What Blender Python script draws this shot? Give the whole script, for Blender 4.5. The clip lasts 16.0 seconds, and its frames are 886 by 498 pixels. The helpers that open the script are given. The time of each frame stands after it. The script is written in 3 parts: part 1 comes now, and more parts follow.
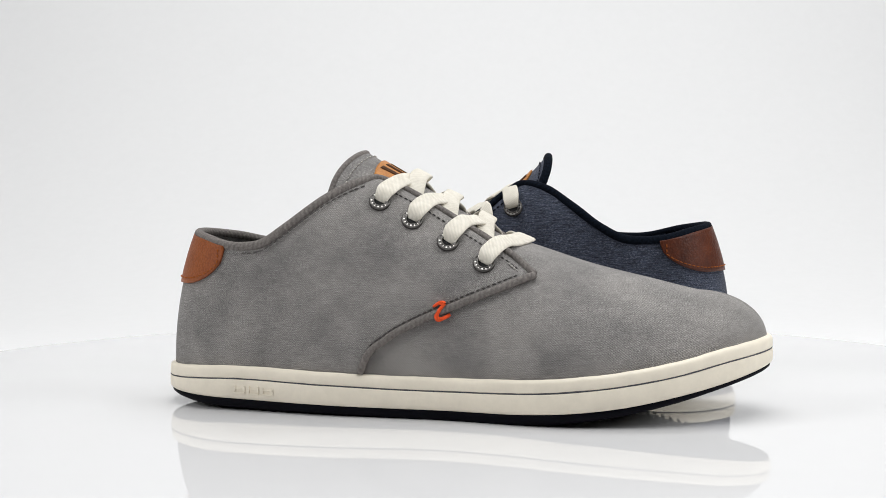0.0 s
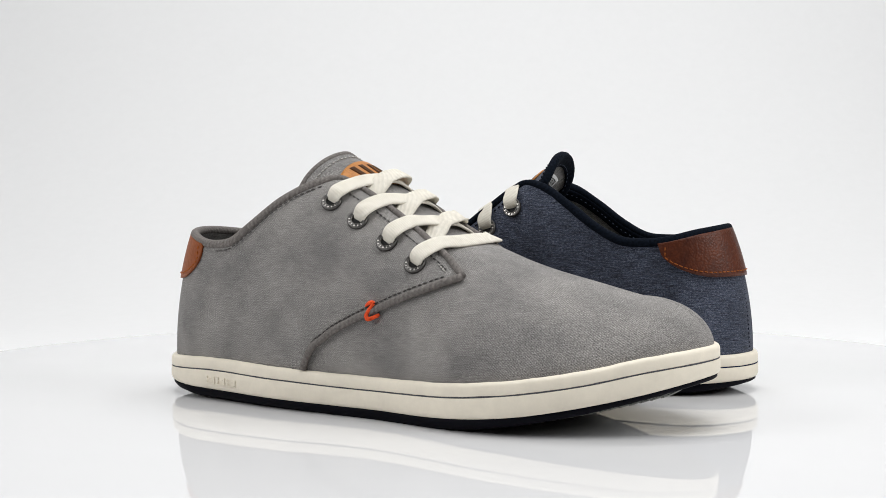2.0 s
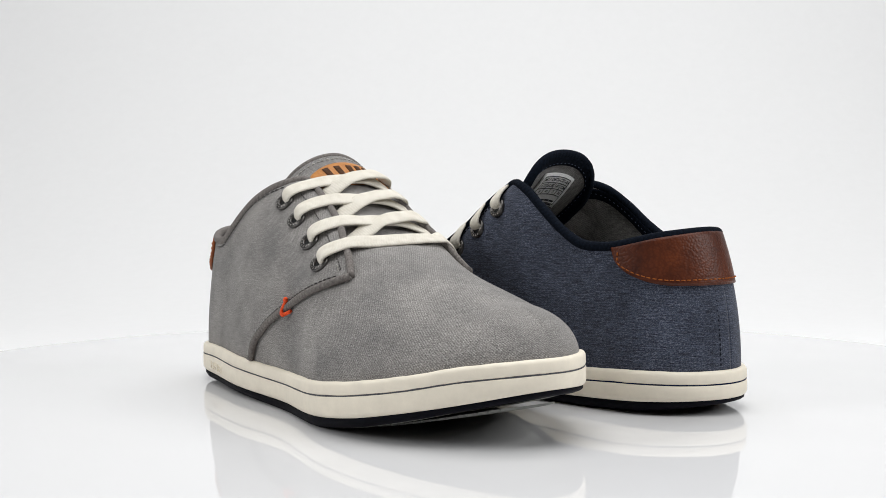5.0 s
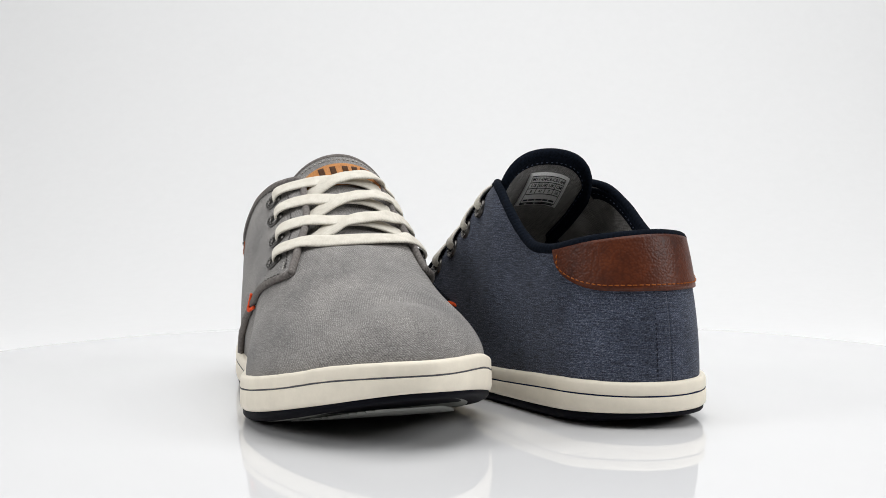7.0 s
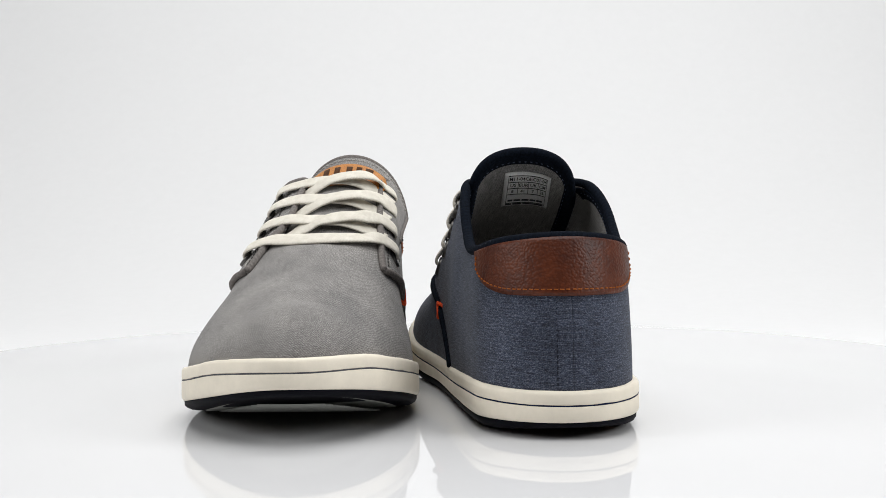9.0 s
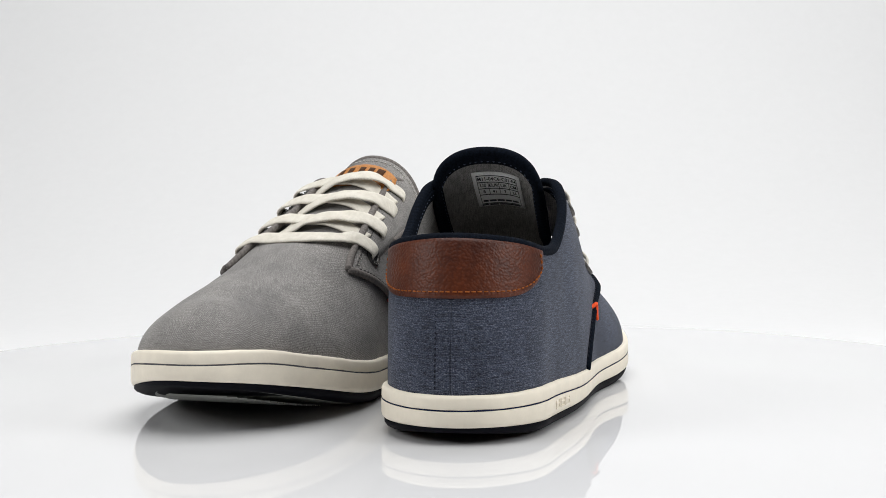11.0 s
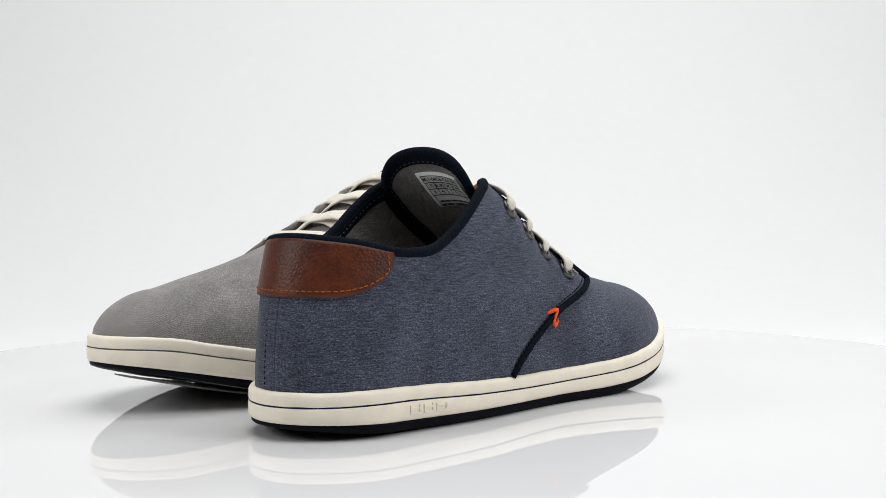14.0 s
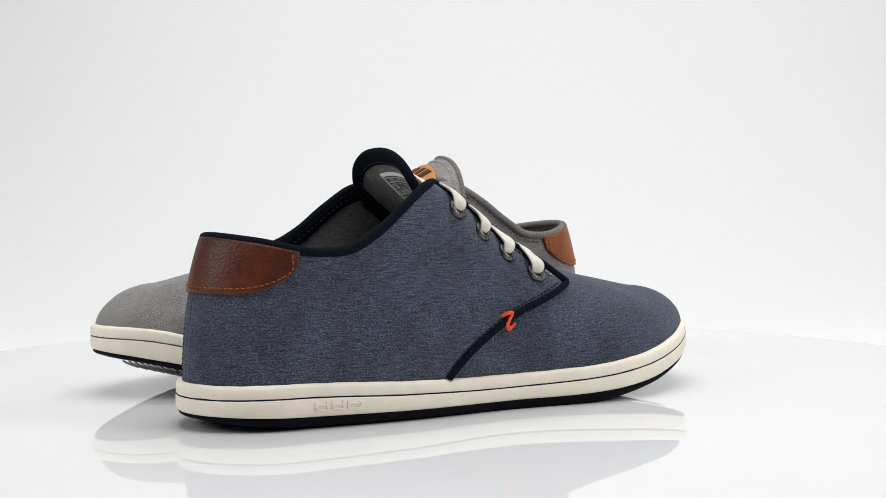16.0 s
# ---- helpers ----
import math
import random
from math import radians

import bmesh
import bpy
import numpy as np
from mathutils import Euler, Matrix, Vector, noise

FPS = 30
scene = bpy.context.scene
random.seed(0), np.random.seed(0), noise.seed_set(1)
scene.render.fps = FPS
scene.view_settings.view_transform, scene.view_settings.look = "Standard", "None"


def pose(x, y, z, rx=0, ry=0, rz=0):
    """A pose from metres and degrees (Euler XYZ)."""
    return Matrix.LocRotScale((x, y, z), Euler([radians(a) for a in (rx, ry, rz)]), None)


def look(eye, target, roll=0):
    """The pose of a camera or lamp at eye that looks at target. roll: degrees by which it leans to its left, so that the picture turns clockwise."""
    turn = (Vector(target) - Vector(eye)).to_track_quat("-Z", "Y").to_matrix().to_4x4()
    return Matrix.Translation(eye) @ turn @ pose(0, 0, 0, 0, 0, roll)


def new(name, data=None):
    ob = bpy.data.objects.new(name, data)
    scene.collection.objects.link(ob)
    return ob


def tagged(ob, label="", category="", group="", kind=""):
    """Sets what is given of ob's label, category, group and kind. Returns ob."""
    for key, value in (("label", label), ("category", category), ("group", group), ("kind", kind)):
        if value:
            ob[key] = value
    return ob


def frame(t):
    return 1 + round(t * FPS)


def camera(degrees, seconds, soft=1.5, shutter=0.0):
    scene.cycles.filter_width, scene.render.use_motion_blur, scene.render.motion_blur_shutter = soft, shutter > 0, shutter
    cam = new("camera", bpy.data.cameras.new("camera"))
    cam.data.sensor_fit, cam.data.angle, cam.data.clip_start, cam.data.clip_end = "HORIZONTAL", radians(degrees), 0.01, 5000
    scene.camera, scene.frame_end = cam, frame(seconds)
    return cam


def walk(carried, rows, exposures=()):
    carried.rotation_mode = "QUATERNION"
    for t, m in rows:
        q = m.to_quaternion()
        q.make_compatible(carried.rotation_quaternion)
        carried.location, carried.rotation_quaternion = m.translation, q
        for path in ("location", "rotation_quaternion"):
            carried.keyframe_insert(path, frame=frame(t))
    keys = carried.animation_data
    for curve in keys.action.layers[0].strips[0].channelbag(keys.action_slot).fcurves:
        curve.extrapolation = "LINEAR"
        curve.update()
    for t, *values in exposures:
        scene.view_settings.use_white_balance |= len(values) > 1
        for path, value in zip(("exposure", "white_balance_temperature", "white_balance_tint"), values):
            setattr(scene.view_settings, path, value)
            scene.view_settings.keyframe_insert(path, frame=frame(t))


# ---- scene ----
# A studio table top: a camera on a stand, a white turntable and two shoes of one model that turn with it.
cam = camera(38.66, 16.0, soft=0.6)
EYE = pose(0.0, -0.66, 0.0995, 90 - 2.424, 0.41, -0.272)
walk(cam, [(0.0, EYE), (16.0, EYE)])

# seconds and degrees by which the turntable has turned (clockwise from above)
TURNS = [(0.0, 0.0), (0.5, 4.56), (1.0, 8.98), (1.5, 13.03), (2.0, 17.47), (2.5, 21.83), (3.0, 26.39), (3.5, 30.77), (4.0, 35.22),
         (5.25, 45.9), (6.5, 56.55), (7.0, 61.01), (7.5, 65.42), (8.0, 70.14), (9.25, 81.4), (10.5, 92.71), (11.0, 97.33), (11.5, 101.6),
         (12.0, 106.04), (12.5, 110.23), (13.0, 114.72), (13.5, 119.04), (14.0, 123.61), (14.5, 127.88), (15.0, 132.54), (15.5, 136.83),
         (16.0, 141.22)]

# ---- light: a white studio with large soft boxes and an added backdrop fill ----
world = bpy.data.worlds.new("studio")
scene.world = world
world.use_nodes = True
world.node_tree.nodes["Background"].inputs[0].default_value = (1.0, 1.0, 1.0, 1)
world.node_tree.nodes["Background"].inputs[1].default_value = 0.03


def softbox(name, eye, target, sx, sy, watts):
    lamp = bpy.data.lights.new(name, "AREA")
    lamp.shape, lamp.size, lamp.size_y, lamp.energy = "RECTANGLE", sx, sy, watts
    lamp.color = (0.992, 0.996, 1.0)
    ob = new(name, lamp)
    ob.matrix_world = look(eye, target)
    return ob


softbox("softbox_overhead", (0.10, -0.22, 1.15), (0.0, 0.0, 0.0), 1.1, 0.9, 9.6)
softbox("softbox_left", (-1.35, -0.5, 0.85), (0.0, 0.0, 0.06), 0.7, 0.7, 9.4)
softbox("softbox_right", (1.2, -0.45, 0.75), (0.0, 0.0, 0.06), 0.6, 0.6, 8.4)
# unseen lamp, added only to lift the sweep to white
softbox("backdrop_fill", (0.25, 0.75, 1.9), (0.15, 1.35, 0.5), 2.2, 0.5, 20.5)
scene.view_settings.exposure = 0.0


# ---- materials ----
def material(name, color, rough=0.6, metal=0.0, spec=0.5):
    m = bpy.data.materials.new(name)
    m.use_nodes = True
    b = m.node_tree.nodes["Principled BSDF"]
    b.inputs["Base Color"].default_value = (*color, 1)
    b.inputs["Roughness"].default_value, b.inputs["Metallic"].default_value = rough, metal
    b.inputs["Specular IOR Level"].default_value = spec
    return m, m.node_tree, b


def node(tree, kind, **values):
    n = tree.nodes.new(kind)
    for key, value in values.items():
        n.inputs[key].default_value = value
    return n


def coords(tree, out, scale):
    tc, mp = tree.nodes.new("ShaderNodeTexCoord"), tree.nodes.new("ShaderNodeMapping")
    mp.inputs["Scale"].default_value = scale
    tree.links.new(tc.outputs[out], mp.inputs[0])
    return mp.outputs[0]


def ramp(tree, source, stops):
    r = tree.nodes.new("ShaderNodeValToRGB")
    while len(r.color_ramp.elements) < len(stops):
        r.color_ramp.elements.new(0.5)
    for e, (at, c) in zip(r.color_ramp.elements, stops):
        e.position, e.color = at, (*c, 1)
    tree.links.new(source, r.inputs[0])
    return r.outputs[0]


def mix(tree, kind, fac, a, b):
    n = tree.nodes.new("ShaderNodeMix")
    n.data_type, n.blend_type = "RGBA", kind
    if hasattr(fac, "links"):
        tree.links.new(fac, n.inputs[0])
    else:
        n.inputs[0].default_value = fac
    tree.links.new(a, n.inputs[6])
    tree.links.new(b, n.inputs[7])
    return n.outputs[2]


def bump(tree, bsdf, height, strength, distance):
    b = node(tree, "ShaderNodeBump", Strength=strength, Distance=distance)
    tree.links.new(height, b.inputs["Height"])
    tree.links.new(b.outputs[0], bsdf.inputs["Normal"])


def canvas(name, dark, mid, light, streak=1.0, twill=0.5, slub=850.0, uneven=0.36, cross=0.35):
    """Woven cloth of mixed yarns: short streaks along the weft, a diagonal twill and soft uneven patches."""
    m, t, b = material(name, mid, 0.9, 0.0, 0.2)
    b.inputs["Sheen Weight"].default_value = 0.08
    yarn = node(t, "ShaderNodeTexNoise", Scale=1.0, Detail=3.0, Roughness=0.7)
    t.links.new(coords(t, "UV", (slub, 2700, 1)), yarn.inputs["Vector"])
    weft = node(t, "ShaderNodeTexNoise", Scale=1.0, Detail=2.0, Roughness=0.6)
    t.links.new(coords(t, "UV", (2700, slub * 1.5, 1)), weft.inputs["Vector"])
    both = mix(t, "MIX", 0.35, yarn.outputs[0], weft.outputs[0])
    col = ramp(t, both, [(0.5 - 0.13 / streak, dark), (0.5, mid), (0.5 + 0.13 / streak, light)])
    patch = node(t, "ShaderNodeTexNoise", Scale=38.0, Detail=3.0, Roughness=0.55)
    t.links.new(coords(t, "Object", (1, 1, 1)), patch.inputs["Vector"])
    slubs = []
    for scale in ((150, 1500, 1), (1500, 260, 1)):
        n = node(t, "ShaderNodeTexNoise", Scale=1.0, Detail=3.0, Roughness=0.65)
        t.links.new(coords(t, "UV", scale), n.inputs["Vector"])
        slubs.append(n.outputs[0])
    thick = mix(t, "MIX", cross, slubs[0], slubs[1])
    k = uneven
    col = mix(t, "MULTIPLY", 1.0, col, ramp(t, thick, [(0.38, (1 - k, 1 - k, 1 - k)), (0.62, (1 + k, 1 + k, 1 + k))]))
    worn = ramp(t, patch.outputs[0], [(0.3, (0.72, 0.72, 0.73)), (0.7, (1.16, 1.15, 1.14))])
    col = mix(t, "MULTIPLY", 1.0, col, worn)
    wave = node(t, "ShaderNodeTexWave", Scale=1.0, Distortion=0.7, Detail=1.0)
    wave.inputs["Detail Scale"].default_value = 2.0
    wave.wave_type, wave.bands_direction = "BANDS", "DIAGONAL"
    t.links.new(coords(t, "UV", (560, 560, 560)), wave.inputs["Vector"])
    col = mix(t, "MULTIPLY", twill, col, ramp(t, wave.outputs[0], [(0.15, (0.68, 0.68, 0.68)), (0.75, (1.08, 1.08, 1.08))]))
    t.links.new(col, b.inputs["Base Color"])
    bump(t, b, mix(t, "MIX", 0.5, both, wave.outputs[0]), 0.22, 0.0003)
    return m


def fuzzy(name, color, var=0.35, scale=900.0, rough=0.95):
    """Soft thread, tape or suede."""
    m, t, b = material(name, color, rough, 0.0, 0.15)
    b.inputs["Sheen Weight"].default_value = 0.04
    n = node(t, "ShaderNodeTexNoise", Scale=scale, Detail=4.0, Roughness=0.7)
    t.links.new(coords(t, "Object", (1, 1, 1)), n.inputs["Vector"])
    lo, hi = [tuple(c * k for c in color) for k in (1 - var, 1 + var)]
    t.links.new(ramp(t, n.outputs[0], [(0.3, lo), (0.7, hi)]), b.inputs["Base Color"])
    bump(t, b, n.outputs[0], 0.6, 0.0005)
    return m


def corded(name, color, var):
    """Soft twisted edging: slanting ribs along the cord, fuzz and worn specks."""
    m, t, b = material(name, color, 0.95, 0.0, 0.08)
    w = node(t, "ShaderNodeTexWave", Scale=1.0, Distortion=3.0, Detail=2.0)
    w.bands_direction = "DIAGONAL"
    t.links.new(coords(t, "UV", (260, 160, 260)), w.inputs["Vector"])
    n = node(t, "ShaderNodeTexNoise", Scale=1100.0, Detail=4.0, Roughness=0.75)
    t.links.new(coords(t, "Object", (1, 1, 1)), n.inputs["Vector"])
    lo, hi = [tuple(c * k for c in color) for k in (1 - var, 1 + var)]
    speck = tuple(c * (1 + 3.5 * var) for c in color)
    c = mix(t, "MULTIPLY", 0.35, ramp(t, n.outputs[0], [(0.3, lo), (0.6, hi), (0.78, speck)]), ramp(t, w.outputs[0], [(0.1, (0.62, 0.62, 0.62)), (0.7, (1.1, 1.1, 1.1))]))
    t.links.new(c, b.inputs["Base Color"])
    bump(t, b, mix(t, "MIX", 0.7, w.outputs[0], n.outputs[0]), 0.6, 0.0006)
    return m


def braid(name, color):
    """Flat cotton lace: a fine herringbone along its length."""
    m, t, b = material(name, color, 0.85, 0.0, 0.2)
    w = node(t, "ShaderNodeTexWave", Scale=1.0, Distortion=2.0, Detail=2.0)
    w.bands_direction = "DIAGONAL"
    t.links.new(coords(t, "UV", (420, 900, 900)), w.inputs["Vector"])
    n = node(t, "ShaderNodeTexNoise", Scale=260.0, Detail=4.0)
    t.links.new(coords(t, "Object", (1, 1, 1)), n.inputs["Vector"])
    c = mix(t, "MULTIPLY", 1.0, ramp(t, w.outputs[0], [(0.1, tuple(0.86 * k for k in color)), (0.8, color)]),
            ramp(t, n.outputs[0], [(0.3, (0.9, 0.89, 0.87)), (0.65, (1.03, 1.03, 1.03))]))
    t.links.new(c, b.inputs["Base Color"])
    bump(t, b, mix(t, "MIX", 0.6, w.outputs[0], n.outputs[0]), 0.4, 0.0005)
    return m


def leather(name, dark, light, grain, relief, rough):
    m, t, b = material(name, light, rough, 0.0, 0.28)
    obj = coords(t, "Object", (1, 1, 1))
    warp = node(t, "ShaderNodeTexNoise", Scale=160.0, Detail=3.0)
    t.links.new(obj, warp.inputs["Vector"])
    vec = t.nodes.new("ShaderNodeMix")
    vec.data_type = "VECTOR"
    vec.inputs[0].default_value = 0.0012
    t.links.new(obj, vec.inputs[4])
    t.links.new(warp.outputs["Color"], vec.inputs[5])
    cell = node(t, "ShaderNodeTexVoronoi", Scale=grain)
    cell.feature = "SMOOTH_F1"
    cell.inputs["Smoothness"].default_value = 0.55
    t.links.new(vec.outputs[1], cell.inputs["Vector"])
    pebble = ramp(t, cell.outputs["Distance"], [(0.05, (1.0, 1.0, 1.0)), (0.35, (0.7, 0.7, 0.7)), (0.65, (0.0, 0.0, 0.0))])
    tone = node(t, "ShaderNodeTexNoise", Scale=55.0, Detail=5.0, Roughness=0.65)
    t.links.new(obj, tone.inputs["Vector"])
    c = mix(t, "MULTIPLY", 0.5, ramp(t, tone.outputs[0], [(0.3, dark), (0.7, light)]), ramp(t, pebble, [(0.0, (0.62, 0.58, 0.55)), (0.7, (1.05, 1.04, 1.03))]))
    t.links.new(c, b.inputs["Base Color"])
    fine = node(t, "ShaderNodeTexNoise", Scale=240.0, Detail=4.0)
    t.links.new(obj, fine.inputs["Vector"])
    bump(t, b, mix(t, "MIX", 0.4, pebble, fine.outputs[0]), relief, 0.0007)
    return m


def rubber(name, color, rough, var=0.06, relief=0.15, spec=0.25):
    m, t, b = material(name, color, rough, 0.0, spec)
    n = node(t, "ShaderNodeTexNoise", Scale=70.0, Detail=6.0, Roughness=0.7)
    t.links.new(coords(t, "Object", (1, 1, 1)), n.inputs["Vector"])
    lo, hi = [tuple(c * k for c in color) for k in (1 - var, 1 + var)]
    t.links.new(ramp(t, n.outputs[0], [(0.3, lo), (0.7, hi)]), b.inputs["Base Color"])
    fine = node(t, "ShaderNodeTexNoise", Scale=900.0, Detail=3.0)
    t.links.new(coords(t, "Object", (1, 1, 1)), fine.inputs["Vector"])
    bump(t, b, fine.outputs[0], relief, 0.0004)
    return m


def acrylic(name, color, rough):
    """Polished white sheet with faint wipe marks."""
    m, t, b = material(name, color, rough, 0.0, 0.3)
    n = node(t, "ShaderNodeTexNoise", Scale=6.0, Detail=6.0, Roughness=0.6)
    t.links.new(coords(t, "Object", (1, 3, 1)), n.inputs["Vector"])
    r = ramp(t, n.outputs[0], [(0.35, (rough * 0.6,) * 3), (0.7, (rough * 1.6,) * 3)])
    t.links.new(r, b.inputs["Roughness"])
    t.links.new(ramp(t, n.outputs[0], [(0.3, tuple(c * 0.985 for c in color)), (0.7, color)]), b.inputs["Base Color"])
    return m


CREAM = rubber("cream_rubber", (0.88, 0.81, 0.68), 0.5)
BLACK = rubber("navy_black_rubber", (0.003, 0.003, 0.006), 0.6, 0.3, 0.15, 0.07)
LACE = braid("cream_cotton_lace", (0.80, 0.76, 0.67))
ORANGE = fuzzy("orange_thread", (0.85, 0.10, 0.03), 0.25, 700.0)
STITCH_ORANGE = fuzzy("rust_thread", (0.33, 0.095, 0.022), 0.3, 900.0)
STITCH_BLUE = fuzzy("pale_blue_thread", (0.09, 0.11, 0.15), 0.3)
STITCH_PALE = fuzzy("pale_grey_thread", (0.50, 0.48, 0.45), 0.2)
METAL = material("gunmetal", (0.115, 0.11, 0.105), 0.34, 1.0)[0]
STAMP = material("worn_stamp", (0.55, 0.53, 0.50), 0.35, 0.9)[0]
HOLE_SHADE = material("eyelet_shadow", (0.01, 0.01, 0.01), 0.9)[0]
PRINT = material("label_ink", (0.03, 0.03, 0.035), 0.8)[0]
PAPER = fuzzy("woven_white_label", (0.80, 0.80, 0.79), 0.12, 1200.0)
TAN = leather("tan_leather", (0.42, 0.16, 0.035), (0.56, 0.24, 0.06), 1400.0, 0.15, 0.55)
BRAND = fuzzy("dark_brand_mark", (0.07, 0.03, 0.012), 0.3)
GREY = dict(
    cloth=canvas("grey_canvas", (0.130, 0.124, 0.118), (0.262, 0.251, 0.240), (0.44, 0.428, 0.412), 1.15, 0.6, 1200.0, 0.24, 0.45),
    binding=corded("grey_binding", (0.175, 0.160, 0.150), 0.3),
    leather=leather("smooth_brown_leather", (0.24, 0.062, 0.017), (0.34, 0.10, 0.028), 1100.0, 0.25, 0.5),
    lining=canvas("dark_grey_lining", (0.10, 0.097, 0.092), (0.15, 0.145, 0.138), (0.20, 0.195, 0.185), 1.0, 0.5),
    tread=rubber("pale_tread_rubber", (0.28, 0.285, 0.265), 0.6), stripe=fuzzy("grey_sole_line", (0.10, 0.10, 0.11), 0.3), seam=fuzzy("grey_seam_thread", (0.11, 0.105, 0.10), 0.2))
BLUE = dict(
    cloth=canvas("blue_chambray", (0.015, 0.019, 0.035), (0.049, 0.059, 0.089), (0.165, 0.18, 0.225), 0.95, 0.4, 800.0, 0.5, 0.28),
    binding=corded("navy_binding", (0.0035, 0.0055, 0.010), 0.6),
    leather=leather("grained_brown_leather", (0.042, 0.008, 0.003), (0.128, 0.029, 0.008), 850.0, 0.30, 0.44),
    lining=canvas("charcoal_lining", (0.15, 0.146, 0.141), (0.26, 0.253, 0.243), (0.38, 0.37, 0.355), 1.0, 0.6),
    tread=rubber("gum_tread_rubber", (0.16, 0.07, 0.025), 0.6), stripe=fuzzy("navy_sole_line", (0.015, 0.02, 0.05), 0.3), seam=fuzzy("navy_seam_thread", (0.01, 0.012, 0.02), 0.2))

# ---- the setting: a seamless white sweep and the table under the turntable ----
SWEEP = rubber("matte_white_paper", (0.80, 0.80, 0.80), 0.9, 0.01, 0.02)
DISC = acrylic("white_acrylic", (0.75, 0.75, 0.755), 0.022)


def mesh_object(name, verts, faces, mat, parent=None, label="", uvs=None, smooth=True):
    me = bpy.data.meshes.new(name)
    me.from_pydata([tuple(v) for v in verts], [], faces)
    if uvs is not None:
        layer = me.uv_layers.new(name="UVMap")
        idx = np.empty(len(me.loops), dtype=np.int32)
        me.loops.foreach_get("vertex_index", idx)
        layer.data.foreach_set("uv", np.asarray(uvs, dtype=np.float32)[idx].ravel())
    me.materials.append(mat)
    me.polygons.foreach_set("use_smooth", [smooth] * len(me.polygons))
    me.update()
    ob = new(name, me)
    if parent is not None:
        ob.parent = parent
    if label:
        tagged(ob, label)
    return ob


def part(name, bm, mat, parent, label="", smooth=False):
    """Links a bmesh as one mesh object under a thing or a part."""
    me = bpy.data.meshes.new(name)
    bm.normal_update()
    bm.to_mesh(me)
    bm.free()
    me.materials.append(mat)
    me.polygons.foreach_set("use_smooth", [smooth] * len(me.polygons))
    ob = new(name, me)
    ob.parent = parent
    if label:
        tagged(ob, label)
    return ob


def sweep_profile():
    """From the front edge of the studio floor, back, and up in one bend."""
    pts = [(-2.4, -0.03)] + [(y, -0.03) for y in np.linspace(-2.0, 0.6, 8)]
    for a in np.linspace(0, 90, 24)[1:]:
        pts.append((0.6 + 0.9 * math.sin(radians(a)), -0.03 + 0.9 * (1 - math.cos(radians(a)))))
    return pts + [(1.5, 1.5), (1.5, 2.4)]


def build_sweep():
    prof = sweep_profile()
    xs = np.linspace(-2.4, 2.4, 13)
    verts = [(x, y, z) for y, z in prof for x in xs]
    n = len(xs)
    faces = [(i * n + j, i * n + j + 1, (i + 1) * n + j + 1, (i + 1) * n + j) for i in range(len(prof) - 1) for j in range(n - 1)]
    ob = mesh_object("backdrop", verts, faces, SWEEP)
    return tagged(ob, "seamless matte white studio paper sweep", "backdrop", kind="structure")


def build_turntable(radius=0.335, thick=0.0285):
    """A round polished plate with a softened rim on a short foot."""
    hub = new("turntable")
    soft = 0.005
    prof = [(0.0, 0.0), (radius * 0.5, 0.0), (radius - soft, 0.0)]
    for a in np.linspace(0, 90, 9)[1:]:
        prof.append((radius - soft + soft * math.sin(radians(a)), -soft + soft * math.cos(radians(a))))
    prof += [(radius, -thick), (radius - 0.01, -thick), (0.0, -thick)]
    for name, pr in (("plate", prof), ("foot", [(0.0, -thick), (0.12, -thick), (0.12, -0.029), (0.0, -0.029)])):
        n = 128
        verts = [(r * math.cos(2 * math.pi * k / n), r * math.sin(2 * math.pi * k / n), z) for r, z in pr for k in range(n)]
        faces = [(i * n + k, (i + 1) * n + k, (i + 1) * n + (k + 1) % n, i * n + (k + 1) % n) for i in range(len(pr) - 1) for k in range(n)]
        ob = mesh_object(name, verts, faces, DISC, hub)
        weld = bmesh.new()
        weld.from_mesh(ob.data)
        bmesh.ops.remove_doubles(weld, verts=weld.verts, dist=1e-6)
        bmesh.ops.recalc_face_normals(weld, faces=weld.faces)
        weld.to_mesh(ob.data)
        weld.free()
    return tagged(hub, "round glossy white acrylic turntable plate", "turntable")


# ---- the shoe: plan, heights and the surface of the last ----
def curve(xs, ys):
    """A smooth function through a few control values."""
    xs, ys = np.asarray(xs, float), np.asarray(ys, float)
    slope = np.gradient(ys, xs)

    def at(x):
        x = np.clip(np.asarray(x, float), xs[0], xs[-1])
        i = np.clip(np.searchsorted(xs, x) - 1, 0, len(xs) - 2)
        h = xs[i + 1] - xs[i]
        u = (x - xs[i]) / h
        return ((2 * u ** 3 - 3 * u ** 2 + 1) * ys[i] + (u ** 3 - 2 * u ** 2 + u) * h * slope[i]
                + (-2 * u ** 3 + 3 * u ** 2) * ys[i + 1] + (u ** 3 - u ** 2) * h * slope[i + 1])
    return at


STATIONS = (0, 0.15, 0.3, 0.5, 0.7, 0.85, 1)
OUTER = curve(STATIONS, (0.029, 0.0342, 0.0427, 0.0478, 0.0596, 0.0542, 0.0455))
INNER = curve(STATIONS, (0.0365, 0.0400, 0.0405, 0.0410, 0.0478, 0.0440, 0.0385))
RIM_LOW = curve((0, 0.14, 0.3, 0.5, 0.62, 0.77, 0.85, 0.93, 1), (0.0072, 0.0058, 0.0050, 0.0046, 0.0050, 0.0088, 0.0129, 0.0180, 0.0234))
TREAD = curve((0, 0.07, 0.18, 0.3, 0.66, 0.77, 0.85, 0.93, 1), (0.0042, 0.0018, 0.0003, 0.0, 0.0, 0.0044, 0.0090, 0.0147, 0.0200))
